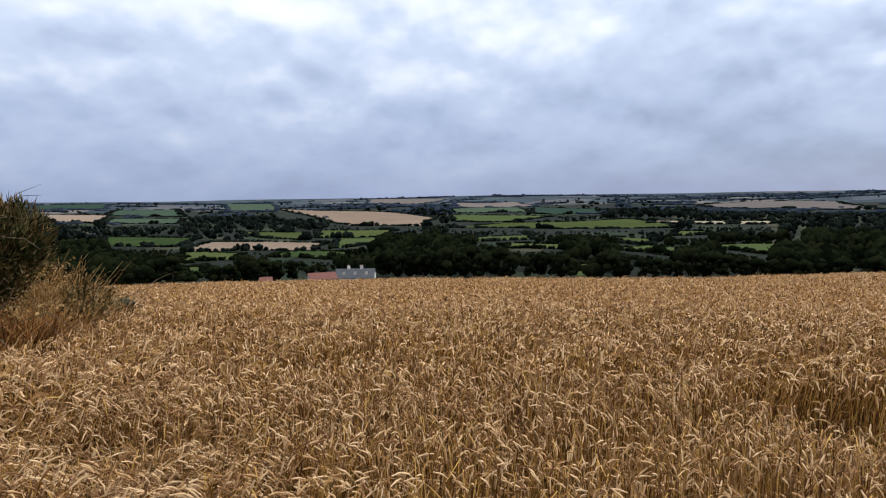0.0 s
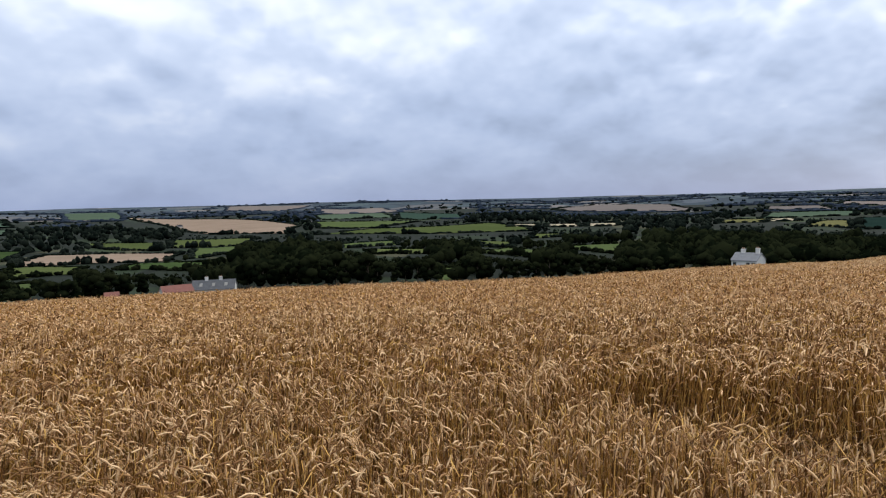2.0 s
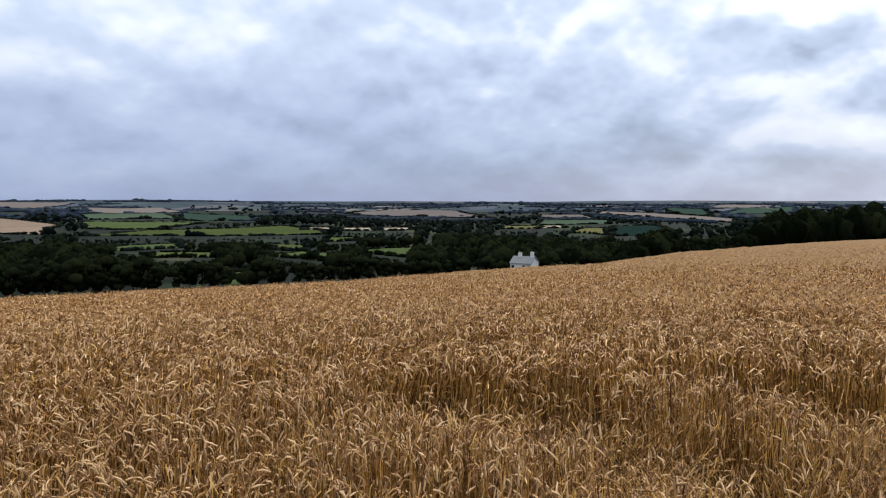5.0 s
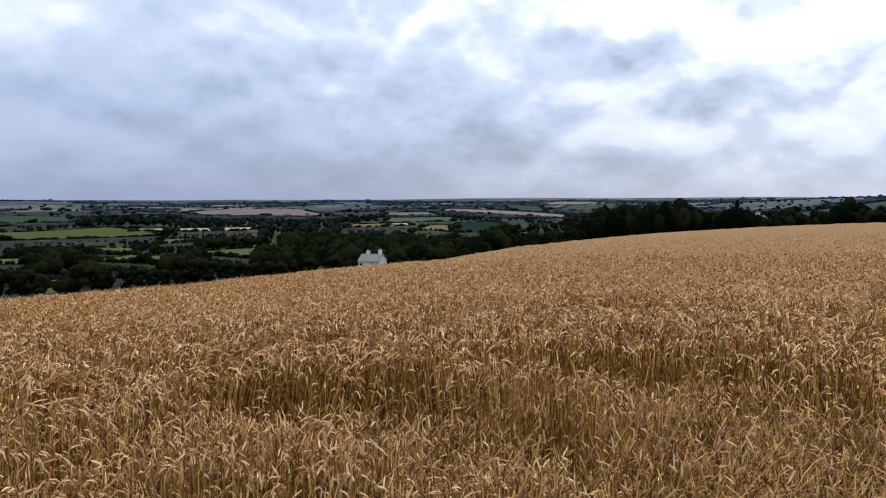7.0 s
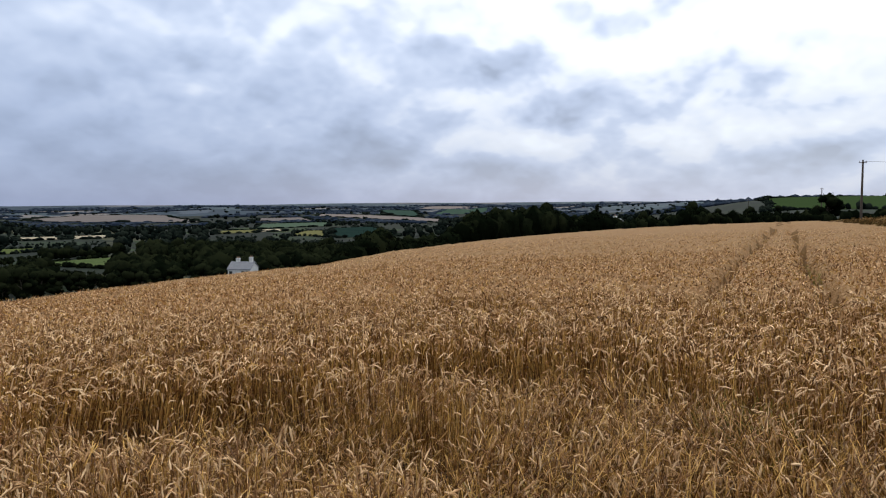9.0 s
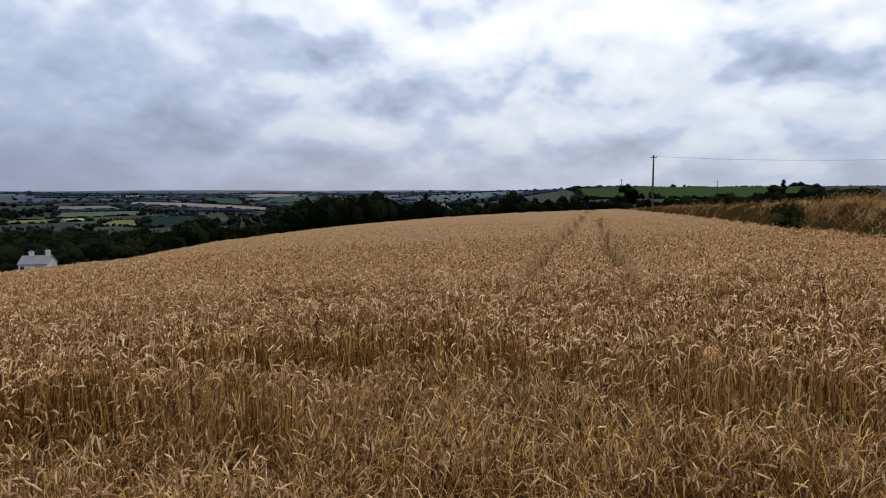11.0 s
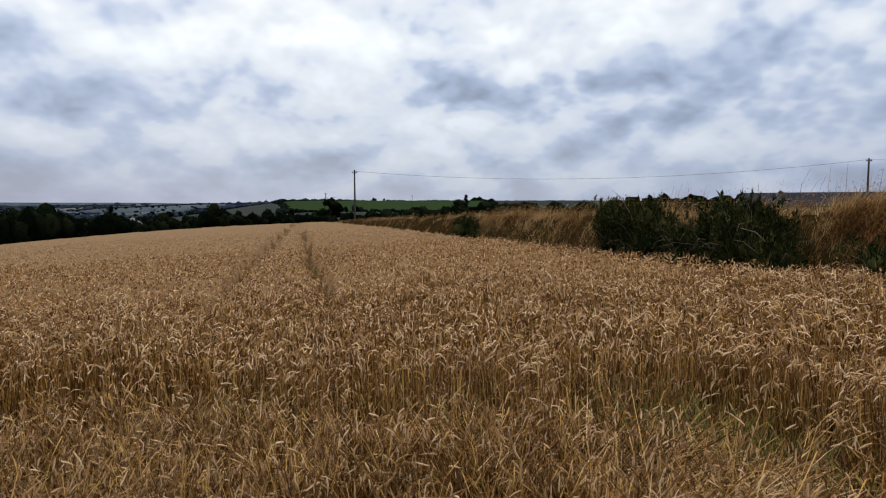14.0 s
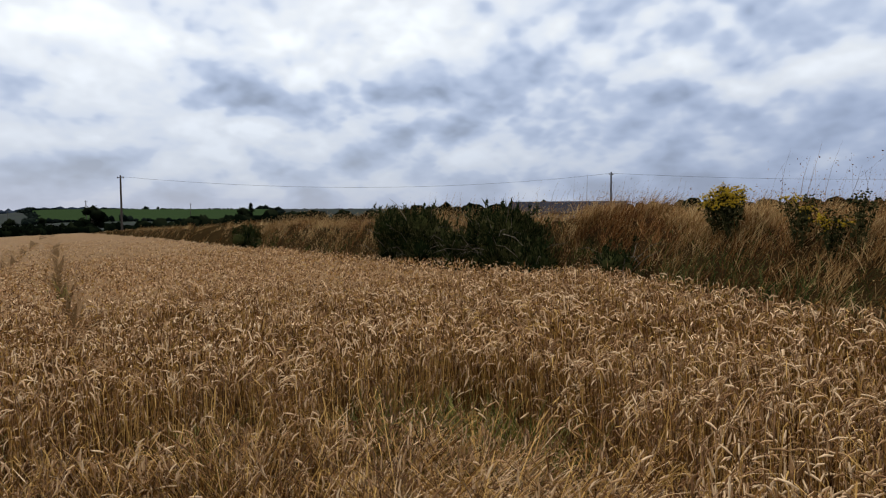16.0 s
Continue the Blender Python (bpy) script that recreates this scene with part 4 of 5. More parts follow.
    v = np.stack([X, Y, Z], 2).reshape(-1, 3)
    ok = in_crop(X, Y).ravel()
    i, j = np.meshgrid(np.arange(len(bs) - 1), np.arange(len(ds) - 1))
    a = (j * len(bs) + i).ravel()
    f = np.stack([a, a + 1, a + len(bs) + 1, a + len(bs)], 1)
    f = f[ok[f].all(1)]
    mid = v[f].mean(1)
    # within 7.5 m the sheet is painted as dark as the shaded gaps
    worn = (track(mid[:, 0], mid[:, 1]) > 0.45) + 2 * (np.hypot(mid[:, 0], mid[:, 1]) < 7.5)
    me = sheet_mesh("barley_mass", v, f, [CANOPY, RUT, SHADEDSOIL], np.minimum(worn.astype(int), 2))
    tagged(new("barley_mass", me), "close-grown straw of the barley under the ears, coloured as shade close by", "barley", kind="stuff")


make_barley()


# --- the hedge bank ---
def bank_top(x):
    return np.interp(x, (-14, 8, 25, 72, 170), (1.22, 1.25, 1.25, 1.12, 0.62)) + 0.07 * np.sin(x * 0.9) + 0.05 * np.sin(x * 2.3 + 1)


def bank_height(x, u):
    """u: metres behind the foot."""
    h = bank_top(x)
    return h * smooth(-0.1, 1.5, u) * (1 - 0.55 * smooth(2.0, 3.6, u))


def make_bank():
    xs = np.concatenate([np.arange(-14, 30, 0.3), np.arange(30, 171, 1.5)])
    us = np.concatenate([np.arange(-0.2, 2.2, 0.2), np.arange(2.4, 5.5, 0.5)])
    X, U = np.meshgrid(xs, us)
    Y = np.interp(X, BANK_X, BANK_Y) - U
    rng = np.random.default_rng(3)
    Z = land(X, Y) + bank_height(X, U) + rng.normal(0, 0.03, X.shape) - 0.03
    v = np.stack([X, Y, Z], 2).reshape(-1, 3)
    i, j = np.meshgrid(np.arange(len(xs) - 1), np.arange(len(us) - 1))
    a = (j * len(xs) + i).ravel()
    f = np.stack([a, a + len(xs), a + len(xs) + 1, a + 1], 1)
    me = sheet_mesh("hedge_bank", v, f, EARTH, None, True)
    tagged(new("hedge_bank", me), "low earth hedge bank along the barley field", "bank", kind="structure")


make_bank()


def bank_spots(rng, n, x0, x1, u0, u1):
    x, u = rng.uniform(x0, x1, n), rng.uniform(u0, u1, n)
    y = np.interp(x, BANK_X, BANK_Y) - u
    return x, y, land(x, y) + bank_height(x, u) - 0.04


def make_bank_grass():
    rng = np.random.default_rng(31)
    pieces = []
    for x0, x1, tufts, each, grow in ((1.5, 9, 1500, 20, 1.0), (9, 26, 1000, 15, 1.4), (26, 80, 620, 11, 2.4), (80, 160, 200, 8, 3.8)):
        cx, cy, cz = bank_spots(rng, tufts, x0, x1, -0.05, 2.9)
        cu = np.interp(cx, BANK_X, BANK_Y) - cy
        tone = (np.sin(cx * 1.1 + 2 * cy) + np.sin(cx * 2.7) + rng.normal(0, 0.9, tufts) - 1.5 * (cu - 0.9) > (-0.1 if x0 < 9 else 0.7 if x0 < 26 else 1.4)).astype(int)
        tone = np.where((cu < 0.85) & (rng.random(tufts) < (0.75 if x0 < 26 else 0.3) - 0.4 * cu), 2, tone)
        long, way = rng.uniform(0.16, 0.44, tufts) + 0.06 * smooth(0.8, 1.6, cu), rng.normal(222, 45, tufts)
        k = np.repeat(np.arange(tufts), each)
        spread = rng.normal(0, 0.06 * grow ** 0.7, (len(k), 2))
        x, y = cx[k] + spread[:, 0], cy[k] + spread[:, 1]
        u = np.interp(x, BANK_X, BANK_Y) - y
        z = land(x, y) + bank_height(x, u) - 0.04
        for s in (0, 1, 2):
            m = tone[k] == s
            pieces.append((*blades(x[m], y[m], z[m], rng, long[k][m], 0.0040 * grow, 0.50, 1.25, way[k][m], 38, 3 if x0 < 26 else 2), s))
    # short tangled growth between the tufts
    for x0, x1, n, grow in ((1.5, 9, 9000, 1.0), (9, 26, 6000, 1.6)):
        x, y, z = bank_spots(rng, n, x0, x1, -0.15, 2.6)
        u = np.interp(x, BANK_X, BANK_Y) - y
        slot = np.where(rng.random(n) < 0.8 - 0.45 * u, 2, np.where(rng.random(n) < 0.7, 1, 0))
        for s in (0, 1, 2):
            m = slot == s
            pieces.append((*blades(x[m], y[m], z[m], rng, 0.17, 0.0048 * grow, 0.6, 1.2, 165, 110, 2), s))
    # seed heads over the grass
    for x0, x1, n, grow in ((1.5, 9, 9000, 0.7), (9, 26, 8000, 1.2)):
        x, y, z = bank_spots(rng, n, x0, x1, 0.1, 2.8)
        z = z + rng.uniform(0.1, 0.42, n)
        pieces.append((*flecks(np.stack([x, y, z], 1), np.full(n, 0.016 * grow), rng), 0))
    # tall bare flowering stems on the crest
    for x0, x1, n, long in ((2.4, 5.6, 110, 0.85), (5.6, 9, 50, 0.6), (9, 14, 90, 0.7), (14, 24, 70, 0.6)):
        x, y, z = bank_spots(rng, n, x0, x1, 1.2, 2.8)
        pieces.append((*blades(x, y, z, rng, long, 0.0026 if x0 < 9 else 0.004, 0.08, 0.25, 222, 60), 1))
        k = np.repeat(np.arange(n), 3)
        pieces.append((*flecks(np.stack([x[k], y[k], z[k] + long * rng.uniform(0.55, 0.95, len(k))], 1), np.full(len(k), 0.012), rng), 1))
    v, f, ix = joined(pieces)
    me = sheet_mesh("bank_grass", v, f, [DRY, RUSSET, WEED], ix)
    tagged(new("bank_grass", me), "long dry tawny grass bent by wind on the bank", "grass", kind="stuff")
    # verge at the gorse bush
    pieces = []
    x, y = rng.uniform(-7.5, -3.7, 5200), rng.uniform(4.2, 9.6, 5200)
    m = x < -3.9 - 0.25 * rng.random(len(x))
    x, y = x[m], y[m]
    tall = np.where((x < -4.4) & (y > 7.2), 0.6, 0.5)
    slot = (rng.random(len(x)) < 0.3).astype(int)
    for s in (0, 1):
        k = slot == s
        pieces.append((*blades(x[k], y[k], land(x[k], y[k]), rng, tall[k], 0.006, 0.3, 1.0, 90, 50), s))
    for cx, cy, s, n, tall in ((-5.15, 7.9, 0.22, 520, 1.32), (-4.85, 7.7, 0.2, 480, 1.12), (-4.5, 7.8, 0.2, 420, 0.92), (-4.55, 6.9, 0.22, 520, 0.9)):
        x, y = rng.normal(cx, s, n), rng.normal(cy, s * 1.2, n)
        pieces.append((*blades(x, y, land(x, y), rng, tall, 0.007, 0.16, 0.9, 60, 110), 0))
        k = np.repeat(np.arange(n), 4)
        pieces.append((*flecks(np.stack([x[k], y[k], land(x[k], y[k]) + tall * rng.uniform(0.5, 1.0, len(k))], 1) + rng.normal(0, 0.06, (len(k), 3)), np.full(len(k), 0.02), rng), 0))
        x, y = rng.normal(cx, s, n // 2), rng.normal(cy, s, n // 2)
        pieces.append((*blades(x, y, land(x, y), rng, tall * 0.85, 0.008, 0.2, 0.8, 60, 110), 1))
    # dead twigs and straw caught at the foot of the bush
    x = rng.uniform(-5.6, -3.9, 3000)
    y = 5.45 + 0.55 * (x + 5.6) + rng.normal(0, 0.3, 3000)
    pieces.append((*blades(x, y, land(x, y) + rng.uniform(0, 0.45, 3000), rng, 0.5, 0.005, 0.7, 1.3, 100, 90), 0))
    pieces.append((*blades(x, y, land(x, y) + rng.uniform(0, 0.65, 3000), rng, 0.45, 0.006, 0.6, 1.0, 100, 110), 1))
    # trodden straw before the bush
    x, y = rng.uniform(-5.2, -3.3, 4200), rng.uniform(4.3, 6.4, 4200)
    m = x < -3.45 - 0.4 * rng.random(len(x))
    x, y = x[m], y[m]
    pieces.append((*blades(x, y, land(x, y) + 0.25, rng, 0.5, 0.005, 0.9, 1.0, 110, 60), 0))
    v, f, ix = joined(pieces)
    tagged(new("verge_grass", sheet_mesh("verge_grass", v, f, [DRY, RUSSET], ix)), "pale dry grass tangled round the gorse bush", "grass", kind="stuff")
    # grass in the thin places of the crop
    spots = ((3.8, -1.65, 0.13, 230), (3.45, -1.95, 0.14, 230), (3.05, -2.15, 0.15, 150), (4.3, 0.55, 0.10, 170), (2.4, 1.0, 0.12, 90), (3.9, -0.6, 0.08, 80), (12.0, 1.0, 0.12, 22))
    x = np.concatenate([rng.normal(cx, s, n) for cx, cy, s, n in spots])
    y = np.concatenate([rng.normal(cy, s, n) for cx, cy, s, n in spots])
    v, f = blades(x, y, land(x, y) + np.where(x > 10, 0.4, 0.08), rng, 0.42, 0.0055, 0.3, 0.6, 0, 120)
    tagged(new("weed_grass", sheet_mesh("weed_grass", v, f, FRESH)), "green grass grown in thin places of the barley", "grass", kind="stuff")


make_bank_grass()


def gorse_bush(x, y, r, h, rng, needles, label, pale=0.15, floor=None, thin=1.0, leaf=None, twigs=0, shoots=30):
    """A bush of spiny shoots on woody stems, denser outside."""
    z = float(land(x, y)) if floor is None else floor
    root = new("gorse_bush")
    root.location = (x, y, z)
    tagged(root, label, "bush", "gorse bushes of the field edge")
    stems = []
    for i in range(14):
        a = rng.uniform(0, 2 * math.pi)
        top = Vector((math.cos(a) * r * rng.uniform(0.3, 0.85), math.sin(a) * r * rng.uniform(0.3, 0.85), h * rng.uniform(0.55, 0.95)))
        kink = Vector((top.x * 0.35 + rng.uniform(-0.1, 0.1), top.y * 0.35 + rng.uniform(-0.1, 0.1), h * 0.35))
        stems.append(tube([(0.1 * math.cos(a), 0.1 * math.sin(a), -0.05), kink, (kink + top) / 2 + Vector((0, 0, 0.05)), top], [0.022, 0.016, 0.011, 0.004], 5))
    for i in range(26 if r > 0.7 else 10):
        a, q = rng.uniform(0, 2 * math.pi), rng.uniform(0.1, 0.75) * h
        s = r * rng.uniform(0.75, 1.1)
        stems.append(tube([(math.cos(a) * s * 0.3, math.sin(a) * s * 0.3, q * 0.6), (math.cos(a) * s * 0.75, math.sin(a) * s * 0.75, q), (math.cos(a + 0.2) * s * 1.1, math.sin(a + 0.2) * s * 1.1, q + rng.uniform(-0.1, 0.25))], [0.007, 0.005, 0.002], 4))
    for i in range(twigs):
        a, q, s = rng.uniform(0, 2 * math.pi), rng.uniform(0.15, 0.95) * h, r * rng.uniform(0.5, 0.9)
        e = Vector((math.cos(a) * s, math.sin(a) * s, q))
        t = Vector((math.cos(a + rng.uniform(-0.9, 0.9)), math.sin(a + rng.uniform(-0.9, 0.9)), rng.uniform(-0.5, 0.8))) * rng.uniform(0.25, 0.55)
        stems.append(tube([e, e + t * 0.6 + Vector((0, 0, 0.06)), e + t], [0.006, 0.005, 0.002], 3))
    v, f, ix = joined(stems)
    part_of("branchwork", sheet_mesh("branchwork", v, f, TWIG), root, "bare grey-brown woody stems")
    # lobes give the uneven outline
    lobes = rng.uniform(-1, 1, (11, 3)) * np.array([0.62 * r, 0.62 * r, h * 0.34]) + np.array([0, 0, h * 0.5])
    lobes[0], lobes[1], lobes[2] = (-0.15 * r, 0, h * 0.8), (0.35 * r, 0.2 * r, h * 0.7), (-0.4 * r, -0.3 * r, h * 0.66)
    size = rng.uniform(0.34, 0.6, 11) * min(r, h)
    size[:3] = h * 0.2
    n = int(needles * thin)
    k = rng.integers(0, 11, n)
    o = rng.normal(size=(n, 3))
    o /= np.linalg.norm(o, axis=1)[:, None]
    c = lobes[k] + o * (size[k] * rng.uniform(0.55, 1.12, n))[:, None] * np.array([1, 1, 1.15])
    ok = c[:, 2] > 0.02
    c, o = c[ok], o[ok]
    n = len(c)
    up = o * 0.7 + np.array([0, 0, 0.8]) + rng.normal(0, 0.35, (n, 3))
    up /= np.linalg.norm(up, axis=1)[:, None]
    sidew = np.cross(up, rng.normal(size=(n, 3)))
    sidew /= np.linalg.norm(sidew, axis=1)[:, None]
    l = rng.uniform(0.05, 0.14, n)[:, None]
    w = rng.uniform(0.007, 0.015, n)[:, None]
    pts = np.stack([c - sidew * w, c + sidew * w, c + up * l], 1).reshape(-1, 3)
    # long shoots stand out of the outline
    tips = lobes[rng.integers(0, 11, shoots)] + rng.normal(0, 0.5, (shoots, 3)) * np.array([r, r, 0.1]) * 0.5
    k = np.repeat(np.arange(shoots), 26)
    rise = rng.uniform(0.0, 1.0, len(k))
    s = tips[k] + np.array([0, 0, 0.62 * min(r, h) * 0.5]) + np.stack([rng.normal(0, 0.12, shoots)[k] * rise, rng.normal(0, 0.12, shoots)[k] * rise, rng.uniform(0.12, 0.34, shoots)[k] * rise], 1) + rng.normal(0, 0.012, (len(k), 3))
    e = rng.normal(size=(len(k), 3)) * 0.012
    spikes = np.stack([s - e, s + e, s + rng.normal(0, 0.03, (len(k), 3)) + np.array([0, 0, 0.05])], 1).reshape(-1, 3)
    pts = np.concatenate([pts, spikes])
    core = clumps(lobes, np.stack([size, size, size * 1.1], 1) * 0.72, rng, 2, 0.2)
    v, f, ix = joined([(pts, np.arange(len(pts)).reshape(-1, 3), 0), (*core, 1)])
    slot = np.where((ix == 0) & (np.arange(len(f)) % 100 < pale * 100), 1, 0)
    part_of("foliage", sheet_mesh("foliage", v, f, [leaf or GORSE, BROWNED if leaf else OLIVEGORSE], slot), root)
    return root


def make_bushes():
    rng = np.random.default_rng(41)
    gorse_bush(-5.25, 6.6, 0.80, 2.2, rng, 26000, "large olive-brown gorse bush with dead twigs beside the barley", 0.42, leaf=OLIVEGORSE, twigs=150)
    gorse_bush(-4.5, 7.75, 0.32, 0.9, rng, 3500, "straggling gorse with brown lower twigs in dry grass", 0.5, leaf=OLIVEGORSE, twigs=50)
    gorse_bush(-4.75, 8.8, 0.4, 0.8, rng, 3000, "low gorse clump in dry grass beside the barley", 0.4, leaf=OLIVEGORSE, twigs=20)
    for x, u, r, h, n, label in ((13.3, 0.4, 0.62, 1.36, 11000, "broad dark gorse bush with pale tips on the bank"), (12.3, 0.45, 0.6, 1.40, 10000, "broad dark gorse bush with olive shoots on the bank"),
                                 (9.35, 0.35, 0.5, 1.36, 11000, "dark gorse bush with upright shoots on the bank"), (10.15, 0.5, 0.5, 1.28, 7000, "olive gorse bush among dry grass on the bank"),
                                 (11.1, 0.5, 0.45, 0.95, 5000, "low gorse bush among dry grass on the bank"), (8.6, 0.2, 0.34, 0.8, 2600, "narrow dark gorse bush at the foot of the bank"),
                                 (24.5, 0.4, 0.6, 1.0, 2200, "small dark bush at the foot of the bank"), (7.3, 0.5, 0.3, 0.75, 1500, "small green bush low on the bank")):
        y = float(np.interp(x, BANK_X, BANK_Y)) - u
        gorse_bush(x, y, r, h, rng, n, label, 0.34, float(land(x, y)) + 0.25 * u, shoots=70 if r > 0.45 else 20, twigs=20)
    # bramble arches out of the big bush
    for i in range(9):
        a, d = rng.uniform(-0.6, 0.9), rng.uniform(0.7, 1.5)
        x, y = -4.7 + rng.uniform(-0.5, 0.4), 6.3 + rng.uniform(-0.3, 0.6)
        z = float(land(x, y))
        p = [(x, y, z), (x + 0.3 * d, y - 0.15 * d + a * 0.2, z + 0.5 * d), (x + 0.7 * d, y - 0.3 * d + a * 0.4, z + 0.62 * d), (x + 1.0 * d, y - 0.4 * d + a * 0.6, z + 0.45 * d)]
        v, f = tube(p, [0.006, 0.005, 0.004, 0.002], 5)
        tagged(new("bramble_stem", sheet_mesh("bramble_stem", v, f, TWIG)), "bare arching bramble stem before the gorse", "bramble", "brambles at the gorse")


make_bushes()


def ragwort(x, u, h, rng, heads, label, bloom=1.0):
    y = float(np.interp(x, BANK_X, BANK_Y)) - u
    z = float(land(x, y)) + float(bank_height(x, u)) - 0.05
    root = tagged(new("ragwort"), label, "flower", "ragwort on the bank")
    root.location = (x, y, z)
    greens = []
    for i in range(heads):
        a, s = rng.uniform(0, 2 * math.pi), rng.uniform(0.03, 0.17)
        t = Vector((math.cos(a) * s, math.sin(a) * s, h * rng.uniform(0.62, 1.0)))
        v, f = tube([(t.x * 0.15, t.y * 0.15, 0), (t.x * 0.6, t.y * 0.6, t.z * 0.6), t], [0.006, 0.005, 0.003], 4)
        stem = part_of("stem", sheet_mesh("stem", v, f, OLIVEGORSE), root)
        c = np.array(t) + rng.normal(size=(22, 3)) * np.array([0.034, 0.034, 0.020])
        v, f = clumps(c, np.full((22, 3), 0.010) * np.array([1.1, 1.1, 0.8]), rng, 1, 0.2)
        fresh = rng.random() < bloom
        tagged(part_of("flower_head", sheet_mesh("flower_head", v, f, FLOWER if fresh else OLIVEGORSE), stem, "flat yellow flower cluster" if fresh else "dark cluster gone to seed"), kind="stuff")
        k = rng.uniform(0.35, 0.97, 40)[:, None]
        greens.append(flecks(np.array(t) * k + rng.normal(0, 0.03, (40, 3)), np.full(40, 0.028), rng))
    v, f, ix = joined(greens)
    part_of("foliage", sheet_mesh("foliage", v, f, OLIVEGORSE), root)


def make_ragwort():
    rng = np.random.default_rng(51)
    ragwort(5.85, 1.1, 0.68, rng, 34, "yellow-flowered ragwort clump on the bank")
    ragwort(6.15, 1.15, 0.60, rng, 16, "yellow-flowered ragwort clump on the bank")
    ragwort(4.85, 1.1, 0.60, rng, 12, "ragwort in fading yellow flower on the bank", 0.35)
    ragwort(4.4, 1.05, 0.50, rng, 9, "ragwort with few yellow clusters on the bank", 0.45)
    ragwort(4.12, 1.1, 0.60, rng, 5, "tall dark ragwort going to seed on the bank", 0.0)


make_ragwort()


# --- trees by the field ---
def tree_kind(seed, high, wide, kind="round"):
    """Meshes of a tree: trunk with limbs, and a crown of ragged leaf masses and loose sprays. Unit: metres, foot at the origin."""
    rng = np.random.default_rng(seed)
    wood = [tube([(0, 0, -0.3), (0.05, 0.02, high * 0.2), (-0.1, 0.1, high * 0.5), (0.05, 0, high * 0.85)], [high * 0.03, high * 0.024, high * 0.014, high * 0.004], 7)]
    n = 15
    c = []
    for i in range(n):
        a, q = rng.uniform(0, 2 * math.pi), (i + 0.5) / n
        reach = wide * 0.5 * (math.sin(math.pi * (0.12 + 0.83 * q)) if kind == "round" else 1.05 - q) * rng.uniform(0.35, 0.9)
        c.append((math.cos(a) * reach, math.sin(a) * reach, high * (0.2 + 0.72 * q)))
        wood.append(tube([(0, 0, high * (0.12 + 0.5 * q)), (c[-1][0] * 0.5, c[-1][1] * 0.5, high * (0.15 + 0.6 * q)), c[-1]], [high * 0.010, high * 0.006, high * 0.002], 5))
    c = np.array(c)
    size = rng.uniform(0.15, 0.27, n) * wide * (1 if kind == "round" else np.linspace(1.1, 0.45, n))
    r = np.stack([size, size, size * rng.uniform(0.75, 1.0, n)], 1)
    k = rng.integers(0, n, 650)
    o = rng.normal(size=(len(k), 3))
    o /= np.linalg.norm(o, axis=1)[:, None]
    sprays = flecks(c[k] + o * r[k] * rng.uniform(0.8, 1.25, (len(k), 1)), rng.uniform(0.16, 0.42, len(k)), rng)
    v, f, ix = joined([clumps(c, r * 0.86, rng, 2, 0.24), sprays])
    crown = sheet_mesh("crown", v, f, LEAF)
    top = float(np.percentile(v[:, 2], 99.5))
    v, f, ix = joined(wood)
    return (sheet_mesh("trunk", v, f, BARK, None, True), crown), top


KINDS_OF_TREE = [tree_kind(61, 10, 8), tree_kind(62, 10, 9.5), tree_kind(63, 10, 6.5), tree_kind(64, 10, 7.5), tree_kind(65, 10, 4.5, "cone")]


def tree(b, d, high, which, turn, label="dark full-crowned tree below the barley field", wide=1.0, group="trees along the field edge", drop=0.0):
    (trunk, crown), size = KINDS_OF_TREE[which]
    x, y = polar(b, d)
    root = tagged(new("tree"), label, "tree", group)
    s = high / size
    root.matrix_basis = pose(x, y, float(land(x, y)) - drop, 0, 0, turn) @ Matrix.Diagonal((s * wide, s * wide, s, 1))
    part_of("trunk", trunk, root)
    part_of("crown", crown, root)


# outline of the trees that close the field: bearing, rise of the tops over the level
SKYLINE_B = (46, 48.2, 49.7, 51.7, 54, 55.7, 57.6, 59.9, 62, 64.2, 66.7, 68.6, 70.2, 72.4, 74.3, 76.3, 78.3, 80.7, 82.7, 84)
SKYLINE_E = (-3.4, -2.2, -1.9, -2.8, -2.9, -1.9, -0.5, -0.2, -0.2, 0.2, -0.9, 0.0, -1.1, -0.6, -0.8, 0.2, -0.4, -0.25, -0.2, -0.6)


